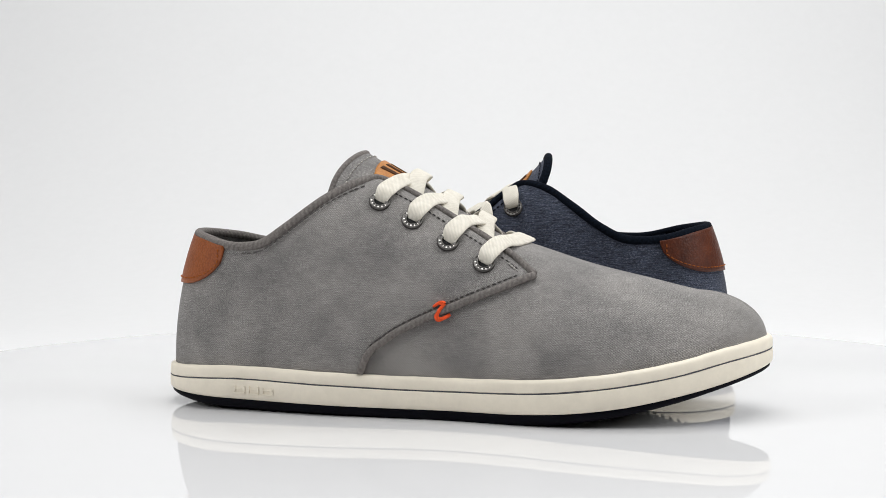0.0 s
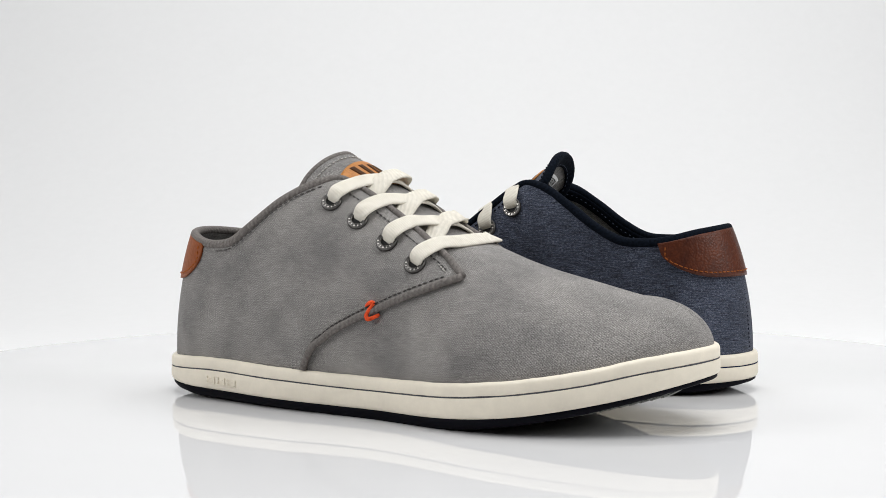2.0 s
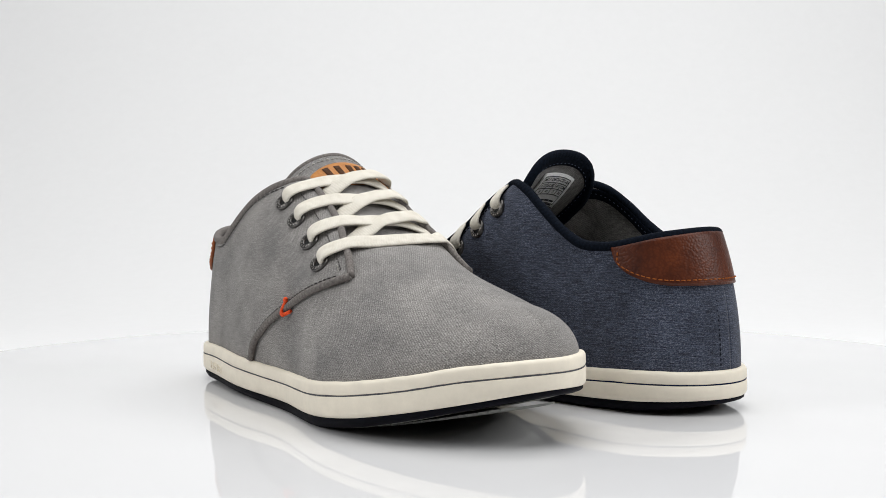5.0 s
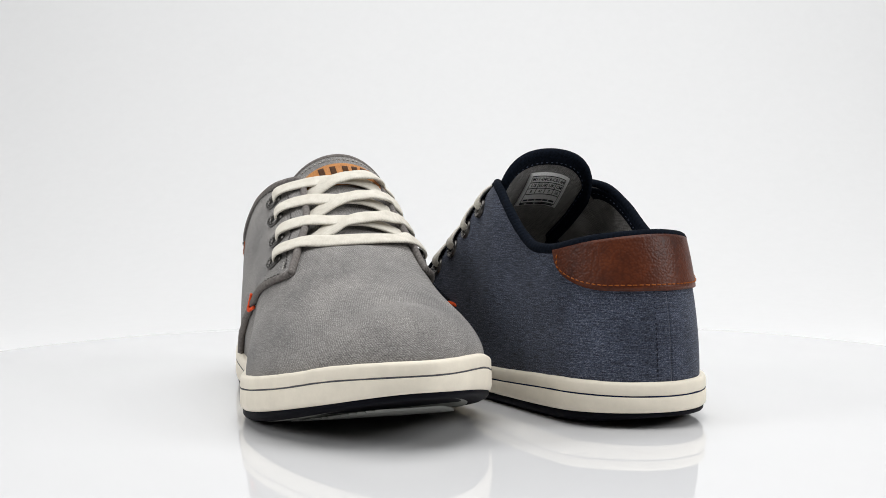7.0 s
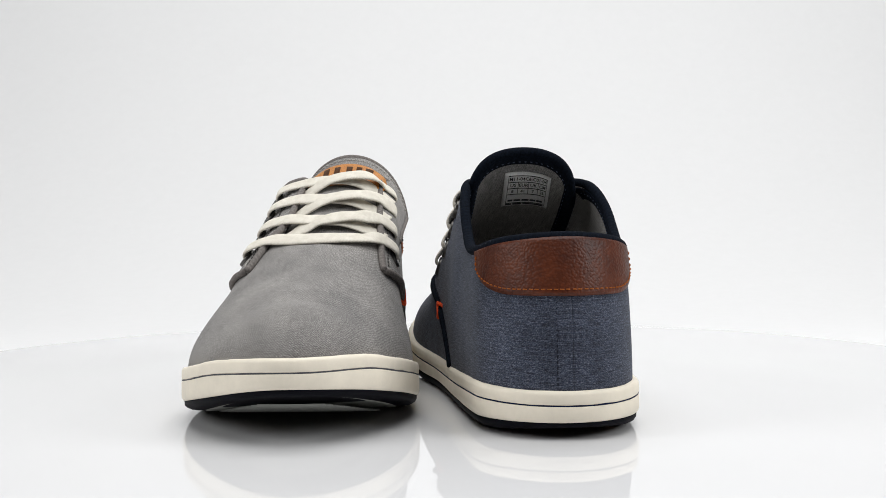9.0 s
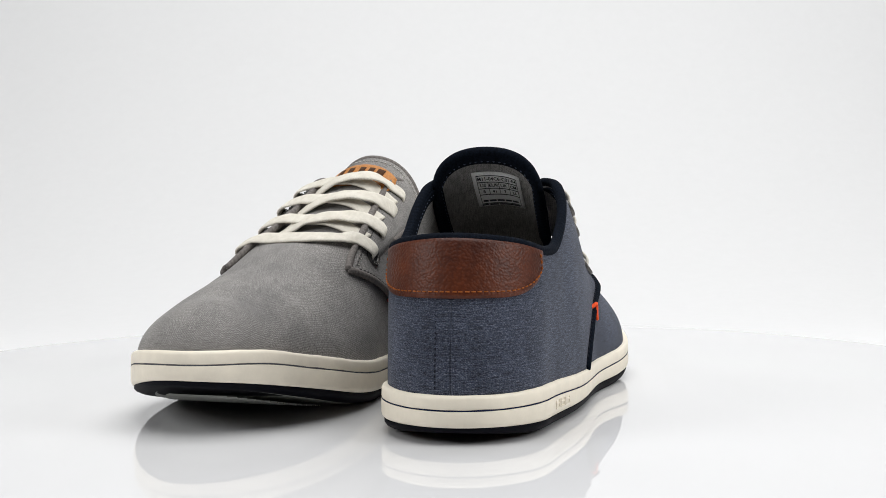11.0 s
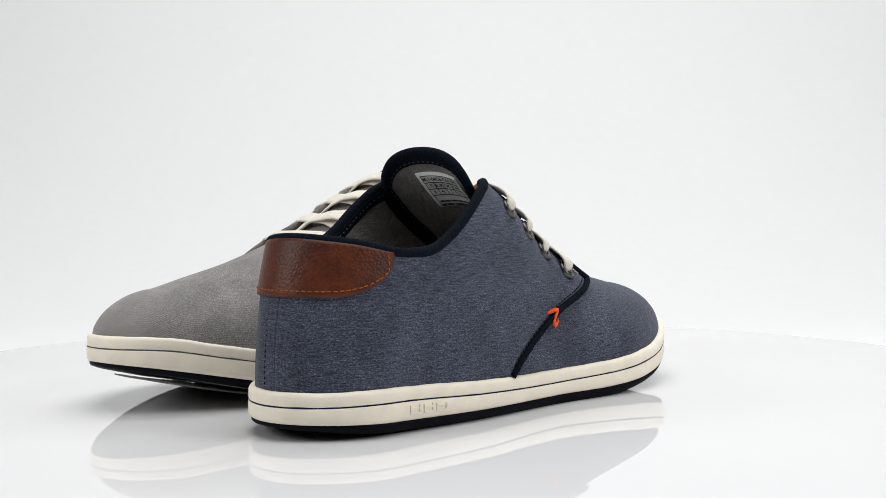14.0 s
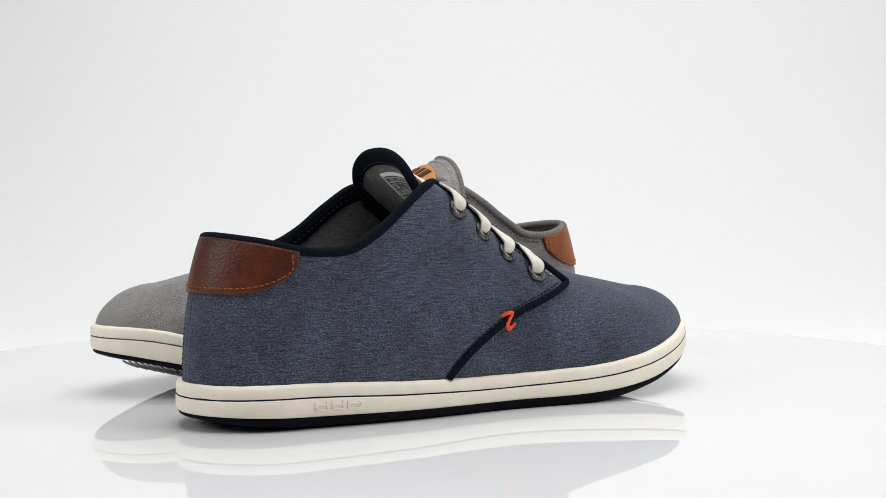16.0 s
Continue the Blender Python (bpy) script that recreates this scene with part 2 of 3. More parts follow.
SPINE_Y = curve((0, 0.042, 0.11, 0.16, 0.2, 0.254, 0.29), (0.0075, 0.0075, 0.0057, 0.0040, 0.0000, -0.0035, -0.0040))
ROUND = curve((0, 0.02, 0.04, 0.08, 0.11, 0.127, 0.145, 0.162, 0.183, 0.21, 0.24, 0.29), (1.3, 0.80, 0.36, 0.48, 0.58, 0.58, 0.58, 0.58, 0.86, 1.0, 1.05, 0.95))
INSET = 0.0024


INNER_ROUND = curve((0, 0.02, 0.06, 0.12, 0.15, 0.19, 0.29), (1.0, 0.95, 0.5, 0.42, 0.5, 0.95, 1.0))


def use_shape(low):
    """The two shoes are of one model; the second one is a little lower over the instep and its front edge runs straighter."""
    global X0, X1, LENGTH, BACK, SLIM, OUTER_ROUND, RIM_TOP, SPINE_Z, TOPLINE, FRONT, HOLES, HOLE_Z, CORNER, PEAK, MARK
    steps, ridge = (0, 0.14, 0.3, 0.5, 0.68, 0.77, 0.85, 0.93, 1), (0, 0.04, 0.08, 0.105, 0.127, 0.145, 0.162, 0.18, 0.207, 0.233, 0.259, 0.29)
    SLIM = low
    X0, X1, LENGTH, BACK = (0.0014, 0.2845, 0.2877, -0.0012) if low else (0.0012, 0.2862, 0.2898, -0.0015)
    OUTER_ROUND = curve((0, 0.06, 0.09, 0.125, 0.15, 0.19, 0.29), (1.0, 1.0, 0.62, 0.55, 0.8, 1.0, 1.0) if low else (1.0, 1.0, 1.0, 1.0, 1.0, 1.25, 1.28))
    if low:
        RIM_TOP = curve(steps, (0.0200, 0.0200, 0.0180, 0.0167, 0.0192, 0.0224, 0.0265, 0.0315, 0.0342))
        SPINE_Z = curve(ridge, (0.118, 0.118, 0.118, 0.1100, 0.0975, 0.0850, 0.0752, 0.0695, 0.0608, 0.0552, 0.0502, 0.0490))
        TOPLINE = curve((0, 0.02, 0.050, 0.062, 0.075, 0.090, 0.103, 0.1125, 0.119, 0.1325, 0.1465, 0.161, 0.172, 0.180), (0.0825, 0.0800, 0.0752, 0.0762, 0.0830, 0.0945, 0.1030, 0.1050, 0.1018, 0.0918, 0.0815, 0.0715, 0.0638, 0.0562))
        FRONT = curve((0.104, 0.1085, 0.117, 0.13, 0.140, 0.16, 0.180), (0.0145, 0.0195, 0.0272, 0.0362, 0.0420, 0.0497, 0.0562))
        HOLES, HOLE_Z, CORNER, PEAK, MARK = (0.1190, 0.1325, 0.1465, 0.1610), (0.0927, 0.0822, 0.0720, 0.0620), 0.180, 0.1125, (0.1395, 0.0417)
    else:
        RIM_TOP = curve(steps, (0.0190, 0.0210, 0.0201, 0.0191, 0.0211, 0.0240, 0.0277, 0.0328, 0.0360))
        SPINE_Z = curve(ridge, (0.118, 0.118, 0.118, 0.1100, 0.1000, 0.0898, 0.0818, 0.0763, 0.0676, 0.0612, 0.0552, 0.0528))
        TOPLINE = curve((0, 0.02, 0.046, 0.056, 0.068, 0.085, 0.1, 0.107, 0.113, 0.127, 0.144, 0.161, 0.173, 0.183), (0.0825, 0.0800, 0.0762, 0.0775, 0.0850, 0.0975, 0.1055, 0.1075, 0.1052, 0.0983, 0.0883, 0.0787, 0.0712, 0.0635))
        FRONT = curve((0.104, 0.1075, 0.117, 0.13, 0.143, 0.165, 0.183), (0.0165, 0.0255, 0.0350, 0.0425, 0.0482, 0.0568, 0.0632))
        HOLES, HOLE_Z, CORNER, PEAK, MARK = (0.1112, 0.1268, 0.1437, 0.1608), (0.0964, 0.0879, 0.0781, 0.0687), 0.183, 0.107, (0.1425, 0.0485)


def lift(s):
    """How much higher the inner edge of the forefoot springs."""
    return LIFT(s) * (0.4 if SLIM else 1.0)


LIFT = curve((0, 0.55, 0.7, 0.85, 0.95, 1), (0, 0, 0.0012, 0.0028, 0.0018, 0))


def middle(s):
    return (INNER(s) - OUTER(s)) / 2


def half(s):
    heel = np.sqrt(np.clip(1 - np.clip(1 - s / 0.13, 0, 1) ** 2, 0, 1))
    toe = np.sqrt(np.clip(1 - np.clip(1 - (1 - s) / 0.24, 0, 1) ** 2, 0, 1))
    return heel * toe * (INNER(s) + OUTER(s)) / 2


def s_of(tau):
    return (1 - np.cos(np.pi * np.asarray(tau, float))) / 2


def tau_of(x):
    return np.arccos(1 - 2 * np.clip((np.asarray(x, float) - X0) / (X1 - X0), 0, 1)) / np.pi


def edge_y(side, s):
    """Where the upper meets the sole, a little inside the rim."""
    return middle(s) + side * half(s) * (1 - INSET / ((INNER(s) + OUTER(s)) / 2))


def last(side, tau, phi):
    """A point of the upper: side -1 outer, +1 inner; tau 0 heel to 1 toe; phi 0 at the sole to 90 degrees at the ridge."""
    s = s_of(tau)
    x = X0 + (X1 - X0) * s
    cx = np.clip(x, 0.042, 0.254)
    cy, by = SPINE_Y(cx), edge_y(side, s)
    k = INNER_ROUND(x) if side > 0 else OUTER_ROUND(x)
    k = np.where(k > 1, 1 + (k - 1) * np.cos(phi), k)
    e = np.cos(phi) ** (ROUND(x) * k)
    z0, z1 = RIM_TOP(s) - 0.002, SPINE_Z(cx)
    if side > 0:
        z0 = z0 + lift(s)
    return np.stack([cx + (x - cx) * e, cy + (by - cy) * e, z0 + (z1 - z0) * np.sin(phi)], -1)


def skin(side, tau, phi, off=0.0):
    """The same, lifted off the surface along its normal."""
    tau, phi = np.broadcast_arrays(np.asarray(tau, float), np.asarray(phi, float))
    p = last(side, tau, phi)
    if np.all(np.asarray(off) == 0):
        return p
    h = 1e-3
    t1, t0 = np.clip(tau + h, 0.004, 0.996), np.clip(tau - h, 0.004, 0.996)
    t1 = np.where(t1 <= t0, t0 + h, t1)
    a = last(side, t1, phi) - last(side, t0, phi)
    b = last(side, tau, np.clip(phi + h, 0, 1.55)) - last(side, tau, np.clip(phi - h, 0, 1.55))
    n = np.cross(a, b) * -side
    n /= np.maximum(np.linalg.norm(n, axis=-1, keepdims=True), 1e-12)
    return p + n * np.asarray(off)[..., None]


def phi_at_z(x, z):
    s = (x - X0) / (X1 - X0)
    z0, z1 = RIM_TOP(s) - 0.002, SPINE_Z(np.clip(x, 0.042, 0.254))
    return np.arcsin(np.clip((z - z0) / (z1 - z0), 0, 1))


def phi_top(x, side):
    """The upper edge of a side panel: topline, then the facing down to the corner."""
    x = np.asarray(x, float)
    return phi_at_z(x, TOPLINE(x))


def phi_low(x, side):
    x = np.asarray(x, float)
    p = np.where(x < 0.104, 0.0, phi_at_z(x, FRONT(x)))
    return np.minimum(p, phi_top(x, side))


def x_of(tau):
    return X0 + (X1 - X0) * s_of(tau)


# ---- mesh makers ----
def lengths(g, axis):
    d = np.linalg.norm(np.diff(g, axis=axis), axis=-1)
    pad = [(0, 0), (0, 0)]
    pad[axis] = (1, 0)
    return np.cumsum(np.pad(d, pad), axis=axis)


def sheet(name, outer, inner, mat, parent, label="", flip=False, weave=None):
    """A panel with thickness: two grids of points (n, m, 3), joined round the edge."""
    n, m = outer.shape[:2]
    uv = np.stack([lengths(outer, 0), lengths(outer, 1)], -1).reshape(-1, 2)
    uv[:, 0] = np.repeat(lengths(outer, 0).mean(axis=1), m)
    if weave is not None:
        uv = weave.reshape(-1, 2)
    verts = np.concatenate([outer.reshape(-1, 3), inner.reshape(-1, 3)])
    q = n * m
    faces = []
    for i in range(n - 1):
        for j in range(m - 1):
            a, b, c, d = i * m + j, (i + 1) * m + j, (i + 1) * m + j + 1, i * m + j + 1
            faces += [(a, b, c, d), (q + d, q + c, q + b, q + a)]
    rim = [(i, 0) for i in range(n)] + [(n - 1, j) for j in range(1, m)] + [(i, m - 1) for i in range(n - 2, -1, -1)] + [(0, j) for j in range(m - 2, 0, -1)]
    rim = [i * m + j for i, j in rim]
    for a, b in zip(rim, rim[1:] + rim[:1]):
        faces.append((b, a, q + a, q + b))
    if flip:
        faces = [f[::-1] for f in faces]
    return mesh_object(name, verts, faces, mat, parent, label, np.concatenate([uv, uv]))


def smooth_path(pts, n):
    """A curve through points, with n even steps."""
    p = np.asarray(pts, float)
    d = np.concatenate([[0], np.cumsum(np.maximum(np.linalg.norm(np.diff(p, axis=0), axis=1), 1e-9))])
    t = np.linspace(0, d[-1], n)
    return np.stack([curve(d, p[:, k])(t) for k in range(3)], -1)


def ribbon(name, path, across, width, thick, mat, parent, label="", closed=False, sides=10, power=1.0):
    """A band of flat oval section along a path; across: the direction of its width, point by point."""
    path, across = np.asarray(path), np.asarray(across)
    n = len(path)
    tan = np.gradient(path, axis=0)
    if closed:
        tan = np.roll(path, -1, 0) - np.roll(path, 1, 0)
    tan /= np.linalg.norm(tan, axis=1, keepdims=True)
    across = across - tan * np.sum(across * tan, axis=1, keepdims=True)
    across /= np.maximum(np.linalg.norm(across, axis=1, keepdims=True), 1e-9)
    up = np.cross(tan, across)
    ang = np.linspace(0, 2 * np.pi, sides, endpoint=False)
    ca = np.sign(np.cos(ang)) * np.abs(np.cos(ang)) ** power
    sa = np.sign(np.sin(ang)) * np.abs(np.sin(ang)) ** power
    width, thick = np.broadcast_to(width, n), np.broadcast_to(thick, n)
    g = path[:, None] + across[:, None] * (ca[None, :, None] * width[:, None, None] / 2) + up[:, None] * (sa[None, :, None] * thick[:, None, None] / 2)
    run = np.concatenate([[0], np.cumsum(np.linalg.norm(np.diff(path, axis=0), axis=1))])
    uv = np.stack(np.broadcast_arrays(run[:, None], ca[None] * width[:, None] / 2), -1).reshape(-1, 2)
    faces = []
    for i in range(n if closed else n - 1):
        for j in range(sides):
            k, a = (j + 1) % sides, (i + 1) % n
            faces.append((i * sides + j, i * sides + k, a * sides + k, a * sides + j))
    if not closed:
        faces += [tuple(range(sides))[::-1], tuple((n - 1) * sides + j for j in range(sides))]
    return mesh_object(name, g.reshape(-1, 3), faces, mat, parent, label, uv)


def cord(name, path, radius, mat, parent, label="", closed=False, sides=8):
    ups = np.tile((0.13, 0.21, 0.97), (len(path), 1))
    return ribbon(name, path, ups, 2 * np.asarray(radius), 2 * np.asarray(radius), mat, parent, label, closed, sides)


def stitches(name, path, normals, mat, parent, step=0.0026, long=0.0017, wide=0.0005, label=""):
    """A row of short thread stitches lying on a surface."""
    path = np.asarray(path)
    run = np.concatenate([[0], np.cumsum(np.linalg.norm(np.diff(path, axis=0), axis=1))])
    verts, faces = [], []
    rnd = random.Random(7)
    for a in np.arange(step / 2, run[-1] - long, step):
        a += rnd.uniform(-0.0002, 0.0002)
        ends = [np.array([np.interp(a + k, run, path[:, c]) for c in range(3)]) for k in (0, long)]
        nm = np.array([np.interp(a, run, normals[:, c]) for c in range(3)])
        t = ends[1] - ends[0]
        w = np.cross(t, nm)
        w *= wide / max(np.linalg.norm(w), 1e-9)
        m = (ends[0] + ends[1]) / 2
        b = len(verts)
        for q, k in ((ends[0], 0.0), (m, 1.0), (ends[1], 0.0)):
            lift = nm * (wide * 0.9 * k)
            verts += [q + w * 0.5 - nm * wide * 0.3, q - w * 0.5 - nm * wide * 0.3, q - w * 0.3 + lift + nm * wide * 0.2, q + w * 0.3 + lift + nm * wide * 0.2]
        for i in range(2):
            for j in range(4):
                k = (j + 1) % 4
                faces.append((b + i * 4 + j, b + i * 4 + k, b + i * 4 + 4 + k, b + i * 4 + 4 + j))
        faces += [(b + 3, b + 2, b + 1, b), (b + 8, b + 9, b + 10, b + 11)]
    return mesh_object(name, verts, faces, mat, parent, label)


def skin_line(side, xs, phis, off):
    """A line on the upper with its normals."""
    t = tau_of(xs)
    p = skin(side, t, phis, np.full(len(xs), off))
    n = skin(side, t, phis, np.full(len(xs), off + 0.001)) - p
    return p, n / np.linalg.norm(n, axis=1, keepdims=True)


# ---- soles ----
def plan_ring(inset, n=150):
    """The plan of the sole, drawn in by inset, once round: heel, outer side, toe, inner side."""
    t = np.linspace(0, 1, n)
    s = s_of(t)
    right = np.stack([BACK + LENGTH * s, middle(s) - half(s)], -1)
    left = np.stack([BACK + LENGTH * s, middle(s) + half(s)], -1)[::-1]
    ring, ss = np.concatenate([right, left[1:-1]]), np.concatenate([s, s[::-1][1:-1]])
    tan = np.roll(ring, -1, 0) - np.roll(ring, 1, 0)
    nm = np.stack([tan[:, 1], -tan[:, 0]], -1)
    nm /= np.maximum(np.linalg.norm(nm, axis=1, keepdims=True), 1e-9)
    return ring - nm * inset, ss


def sole_layers(name, layers, mat, parent, label=""):
    """A solid of stacked rings; layers: (inset, height function)."""
    verts, faces = [], []
    n = 0
    for inset, height in layers:
        ring, ss = plan_ring(inset)
        n = len(ring)
        rise = lift(ss) * np.clip((ring[:, 1] - middle(ss)) / np.maximum(half(ss), 1e-3), 0, 1)
        verts += [(x, y, z) for (x, y), z in zip(ring, height(ss) + rise)]
    for i in range(len(layers) - 1):
        for k in range(n):
            j = (k + 1) % n
            faces.append((i * n + k, i * n + j, (i + 1) * n + j, (i + 1) * n + k))
    h = n // 2
    for base, turn in ((0, 1), ((len(layers) - 1) * n, -1)):
        for k in range(h):
            f = (base + k, base + (n - k) % n, base + (n - k - 1) % n, base + k + 1)
            f = tuple(dict.fromkeys(f))
            if len(f) > 2:
                faces.append(f[::turn])
    return mesh_object(name, verts, faces, mat, parent, label)


def between(k):
    return lambda s: RIM_LOW(s) + (RIM_TOP(s) - RIM_LOW(s)) * k


def below_top(d):
    """A height under the upper rim, which is trimmed by hand and not quite even."""
    uneven = 0.00006 if d < 0.001 else 0.00002
    return lambda s: RIM_TOP(s) - d + uneven * (np.sin(s * 97 + 1) + np.sin(s * 211) * 0.8 + np.sin(s * 53 + 2) * 0.9)


def build_sole(shoe, look_of):
    sole_layers("outsole", [(0.0075, lambda s: TREAD(s)), (0.0045, lambda s: TREAD(s) + 0.0004), (0.0022, lambda s: TREAD(s) * 0.75 + RIM_LOW(s) * 0.25 + 0.0004),
                            (0.0013, lambda s: TREAD(s) * 0.4 + RIM_LOW(s) * 0.6), (0.0012, lambda s: RIM_LOW(s) + 0.0006), (0.004, lambda s: RIM_LOW(s) + 0.0006)],
                BLACK, shoe, "dark navy rubber outsole")
    mid = sole_layers("midsole", [(0.004, between(0)), (0.0012, between(0)), (0.0004, between(0.05)), (0.0, between(0.15)), (0.0, below_top(0.0068)),
                                  (0.0002, below_top(0.0063)), (0.0010, below_top(0.0059)), (0.0003, below_top(0.0055)), (0.0001, below_top(0.005)),
                                  (0.0002, below_top(0.0016)), (0.0007, below_top(0.0006)), (0.0016, below_top(0.0001)), (0.0042, below_top(0.0))],
                      CREAM, shoe, "smooth cream rubber midsole")
    ring, ss = plan_ring(0.0006)
    z = RIM_TOP(ss) - 0.0059 + lift(ss) * np.clip((ring[:, 1] - middle(ss)) / np.maximum(half(ss), 1e-3), 0, 1)
    wob = np.array([noise.noise((x * 160, y * 160, 3.0)) for x, y in ring])
    path = np.concatenate([ring, (z + wob * 0.00018)[:, None]], 1)
    cord("sole_line", path, 0.00042 + 0.00018 * np.clip(wob, -1, 1), look_of["stripe"], mid, "thin drawn line round the midsole", closed=True, sides=6)
    # raised plain mark near the heel on the outer side
    for a, b, lo, hi in ((0.0425, 0.0485, 0.0026, 0.0034), (0.0425, 0.0485, 0.0046, 0.0054), (0.0500, 0.0556, 0.0026, 0.0034), (0.0500, 0.0556, 0.0046, 0.0054),
                         (0.0570, 0.0630, 0.0026, 0.0034), (0.0570, 0.0630, 0.0046, 0.0054),
                         (0.0425, 0.0435, 0.0034, 0.0066), (0.0476, 0.0485, 0.0034, 0.0066), (0.0500, 0.0509, 0.0034, 0.0066), (0.0547, 0.0556, 0.0034, 0.0066),
                         (0.0570, 0.0579, 0.0034, 0.0062), (0.0621, 0.0630, 0.0034, 0.0062)):
        bm = bmesh.new()
        xs = np.linspace(a, b, 5)
        s = (xs - BACK) / LENGTH
        y = middle(s) - half(s)
        base = RIM_LOW(s)
        rows = []
        for x, yy, zz in zip(xs, y, base):
            rows.append([bm.verts.new((x, yy + 0.0005, zz + lo)), bm.verts.new((x, yy - 0.00045, zz + lo + 0.0001)),
                         bm.verts.new((x, yy - 0.00045, zz + hi - 0.0001)), bm.verts.new((x, yy + 0.0005, zz + hi))])
        for r, q in zip(rows, rows[1:]):
            for j in range(4):
                bm.faces.new((r[j], q[j], q[(j + 1) % 4], r[(j + 1) % 4]))
        bm.faces.new(rows[0])
        bm.faces.new(rows[-1][::-1])
        bmesh.ops.recalc_face_normals(bm, faces=bm.faces)
        part("raised_mark", bm, CREAM, mid)
    sole_layers("tread_pad", [(0.014, lambda s: np.maximum(TREAD(s) - 0.0005, 0.0)), (0.0105, lambda s: np.maximum(TREAD(s) - 0.0004, 0.0001)), (0.0105, lambda s: TREAD(s) + 0.0006)],
                look_of["tread"], shoe, "worn rubber tread under the sole")
    for s0 in np.arange(0.76, 0.935, 0.0125):
        bm = bmesh.new()
        ys = np.linspace(middle(s0) - half(s0) + 0.017, middle(s0) + half(s0) - 0.017, 7)
        rows = []
        for y in ys:
            bow = 0.004 * ((y - middle(s0)) / half(s0)) ** 2
            rows.append([bm.verts.new((BACK + LENGTH * s0 - bow + dx, y, TREAD(s0 + dx / LENGTH) - dz)) for dx, dz in ((-0.0008, 0.0003), (-0.0005, 0.0010), (0.0005, 0.0010), (0.0008, 0.0003))])
        for r, q in zip(rows, rows[1:]):
            for j in range(4):
                bm.faces.new((r[j], q[j], q[(j + 1) % 4], r[(j + 1) % 4]))
        bm.faces.new(rows[0])
        bm.faces.new(rows[-1][::-1])
        bmesh.ops.recalc_face_normals(bm, faces=bm.faces)
        part("tread_rib", bm, look_of["tread"], shoe)
    ins = sole_layers("insole", [(0.006, below_top(0.001)), (0.006, below_top(-0.003)), (0.008, below_top(-0.004))], look_of["lining"], shoe, "grey cloth insole")
    return ins


# ---- upper ----
def build_quarter(shoe, side, look_of):
    """One side panel from the heel seam to the corner of the lacing, with its lining."""
    taus = np.linspace(0.0, tau_of(CORNER), 96)
    taus[0] = 1e-4
    xs = x_of(taus)
    lo, hi = phi_low(xs, side), phi_top(xs, side)
    v = np.linspace(0, 1, 26)
    phi = lo[:, None] + (hi - lo)[:, None] * v[None]
    tt = np.repeat(taus[:, None], 26, 1)
    lift = 0.0009 * np.clip((xs - 0.085) / 0.02, 0, 1)[:, None] + np.zeros_like(phi)
    wr = np.array([[noise.noise((x * 45, side * 3 + p * 2.2, 1.7)) for p in row] for x, row in zip(xs, phi)])
    soft = wr * 0.0007 * np.clip(np.sin(np.pi * v), 0, 1)[None]
    fine = np.linspace(0, 1.57, 80)
    rise = lengths(skin(side, np.repeat(taus[:, None], 80, 1), np.repeat(fine[None], len(taus), 0)), 1)
    girth = lengths(skin(side, taus[:, None], np.full((len(taus), 1), 0.35)), 0)
    weave = np.stack([girth + 0 * phi, np.array([np.interp(q, fine, r) for q, r in zip(phi, rise)])], -1)
    panel = sheet("quarter", skin(side, tt, phi, lift + soft), skin(side, tt, phi, lift + soft - 0.0014), look_of["cloth"], shoe, "", flip=side > 0, weave=weave)
    n = int(np.searchsorted(xs, 0.150))
    sheet("lining", skin(side, tt[:n], phi[:n], np.full_like(phi[:n], -0.0017)), skin(side, tt[:n], phi[:n], np.full_like(phi[:n], -0.0025)),
          look_of["lining"], panel, "woven cloth lining", flip=side > 0)
    # corded edge: topline, facing, and the front edge down to the sole
    xf = np.concatenate([np.linspace(CORNER, 0.150, 16), np.linspace(0.149, 0.1042, 40)])
    xf = xf[FRONT(xf) > RIM_TOP((xf - X0) / (X1 - X0)) - 0.0008]
    front, nf = skin_line(side, xf, np.maximum(phi_at_z(xf, FRONT(xf)), 0.0), 0.0012)
    wob = np.array([noise.noise(Vector(p) * 90) for p in front]) * 0.0003
    cord("front_piping", front + nf * wob[:, None], 0.0017, look_of["binding"], panel, "corded cloth edge")
    xe = np.linspace(PEAK - 0.004, CORNER, 60)
    facing, ne = skin_line(side, xe, phi_top(xe, side), 0.0012 if SLIM else 0.0008)
    wob = np.array([noise.noise(Vector(p) * 90) for p in facing]) * 0.0003
    cord("facing_piping", facing + ne * wob[:, None], (0.0021 if SLIM else 0.0018) * (0.4 + 0.6 * np.clip(np.arange(60) / 6, 0, 1)), look_of["binding"], panel, "corded cloth edge")
    xs2 = np.linspace(PEAK + 0.004, CORNER - 0.006, 60)
    p, nn = skin_line(side, xs2, phi_at_z(xs2, TOPLINE(xs2) - 0.0036), 0.0012)
    stitches("edge_stitching", p, nn, look_of["seam"], panel)
    xs2 = np.linspace(0.045, PEAK - 0.002, 60)
    p, nn = skin_line(side, xs2, phi_at_z(xs2, TOPLINE(xs2) - 0.0031), 0.0008)
    if not SLIM:
        stitches("topline_stitching", p, nn, look_of["seam"], panel, 0.0030, 0.0022, 0.0006)
    xs2 = np.linspace(0.108, CORNER - 0.007, 60)
    p, nn = skin_line(side, xs2, np.minimum(phi_at_z(xs2, FRONT(xs2) + 0.0027), phi_top(xs2, side) - 0.02), 0.0012)
    stitches("front_stitching", p, nn, look_of["seam"], panel)
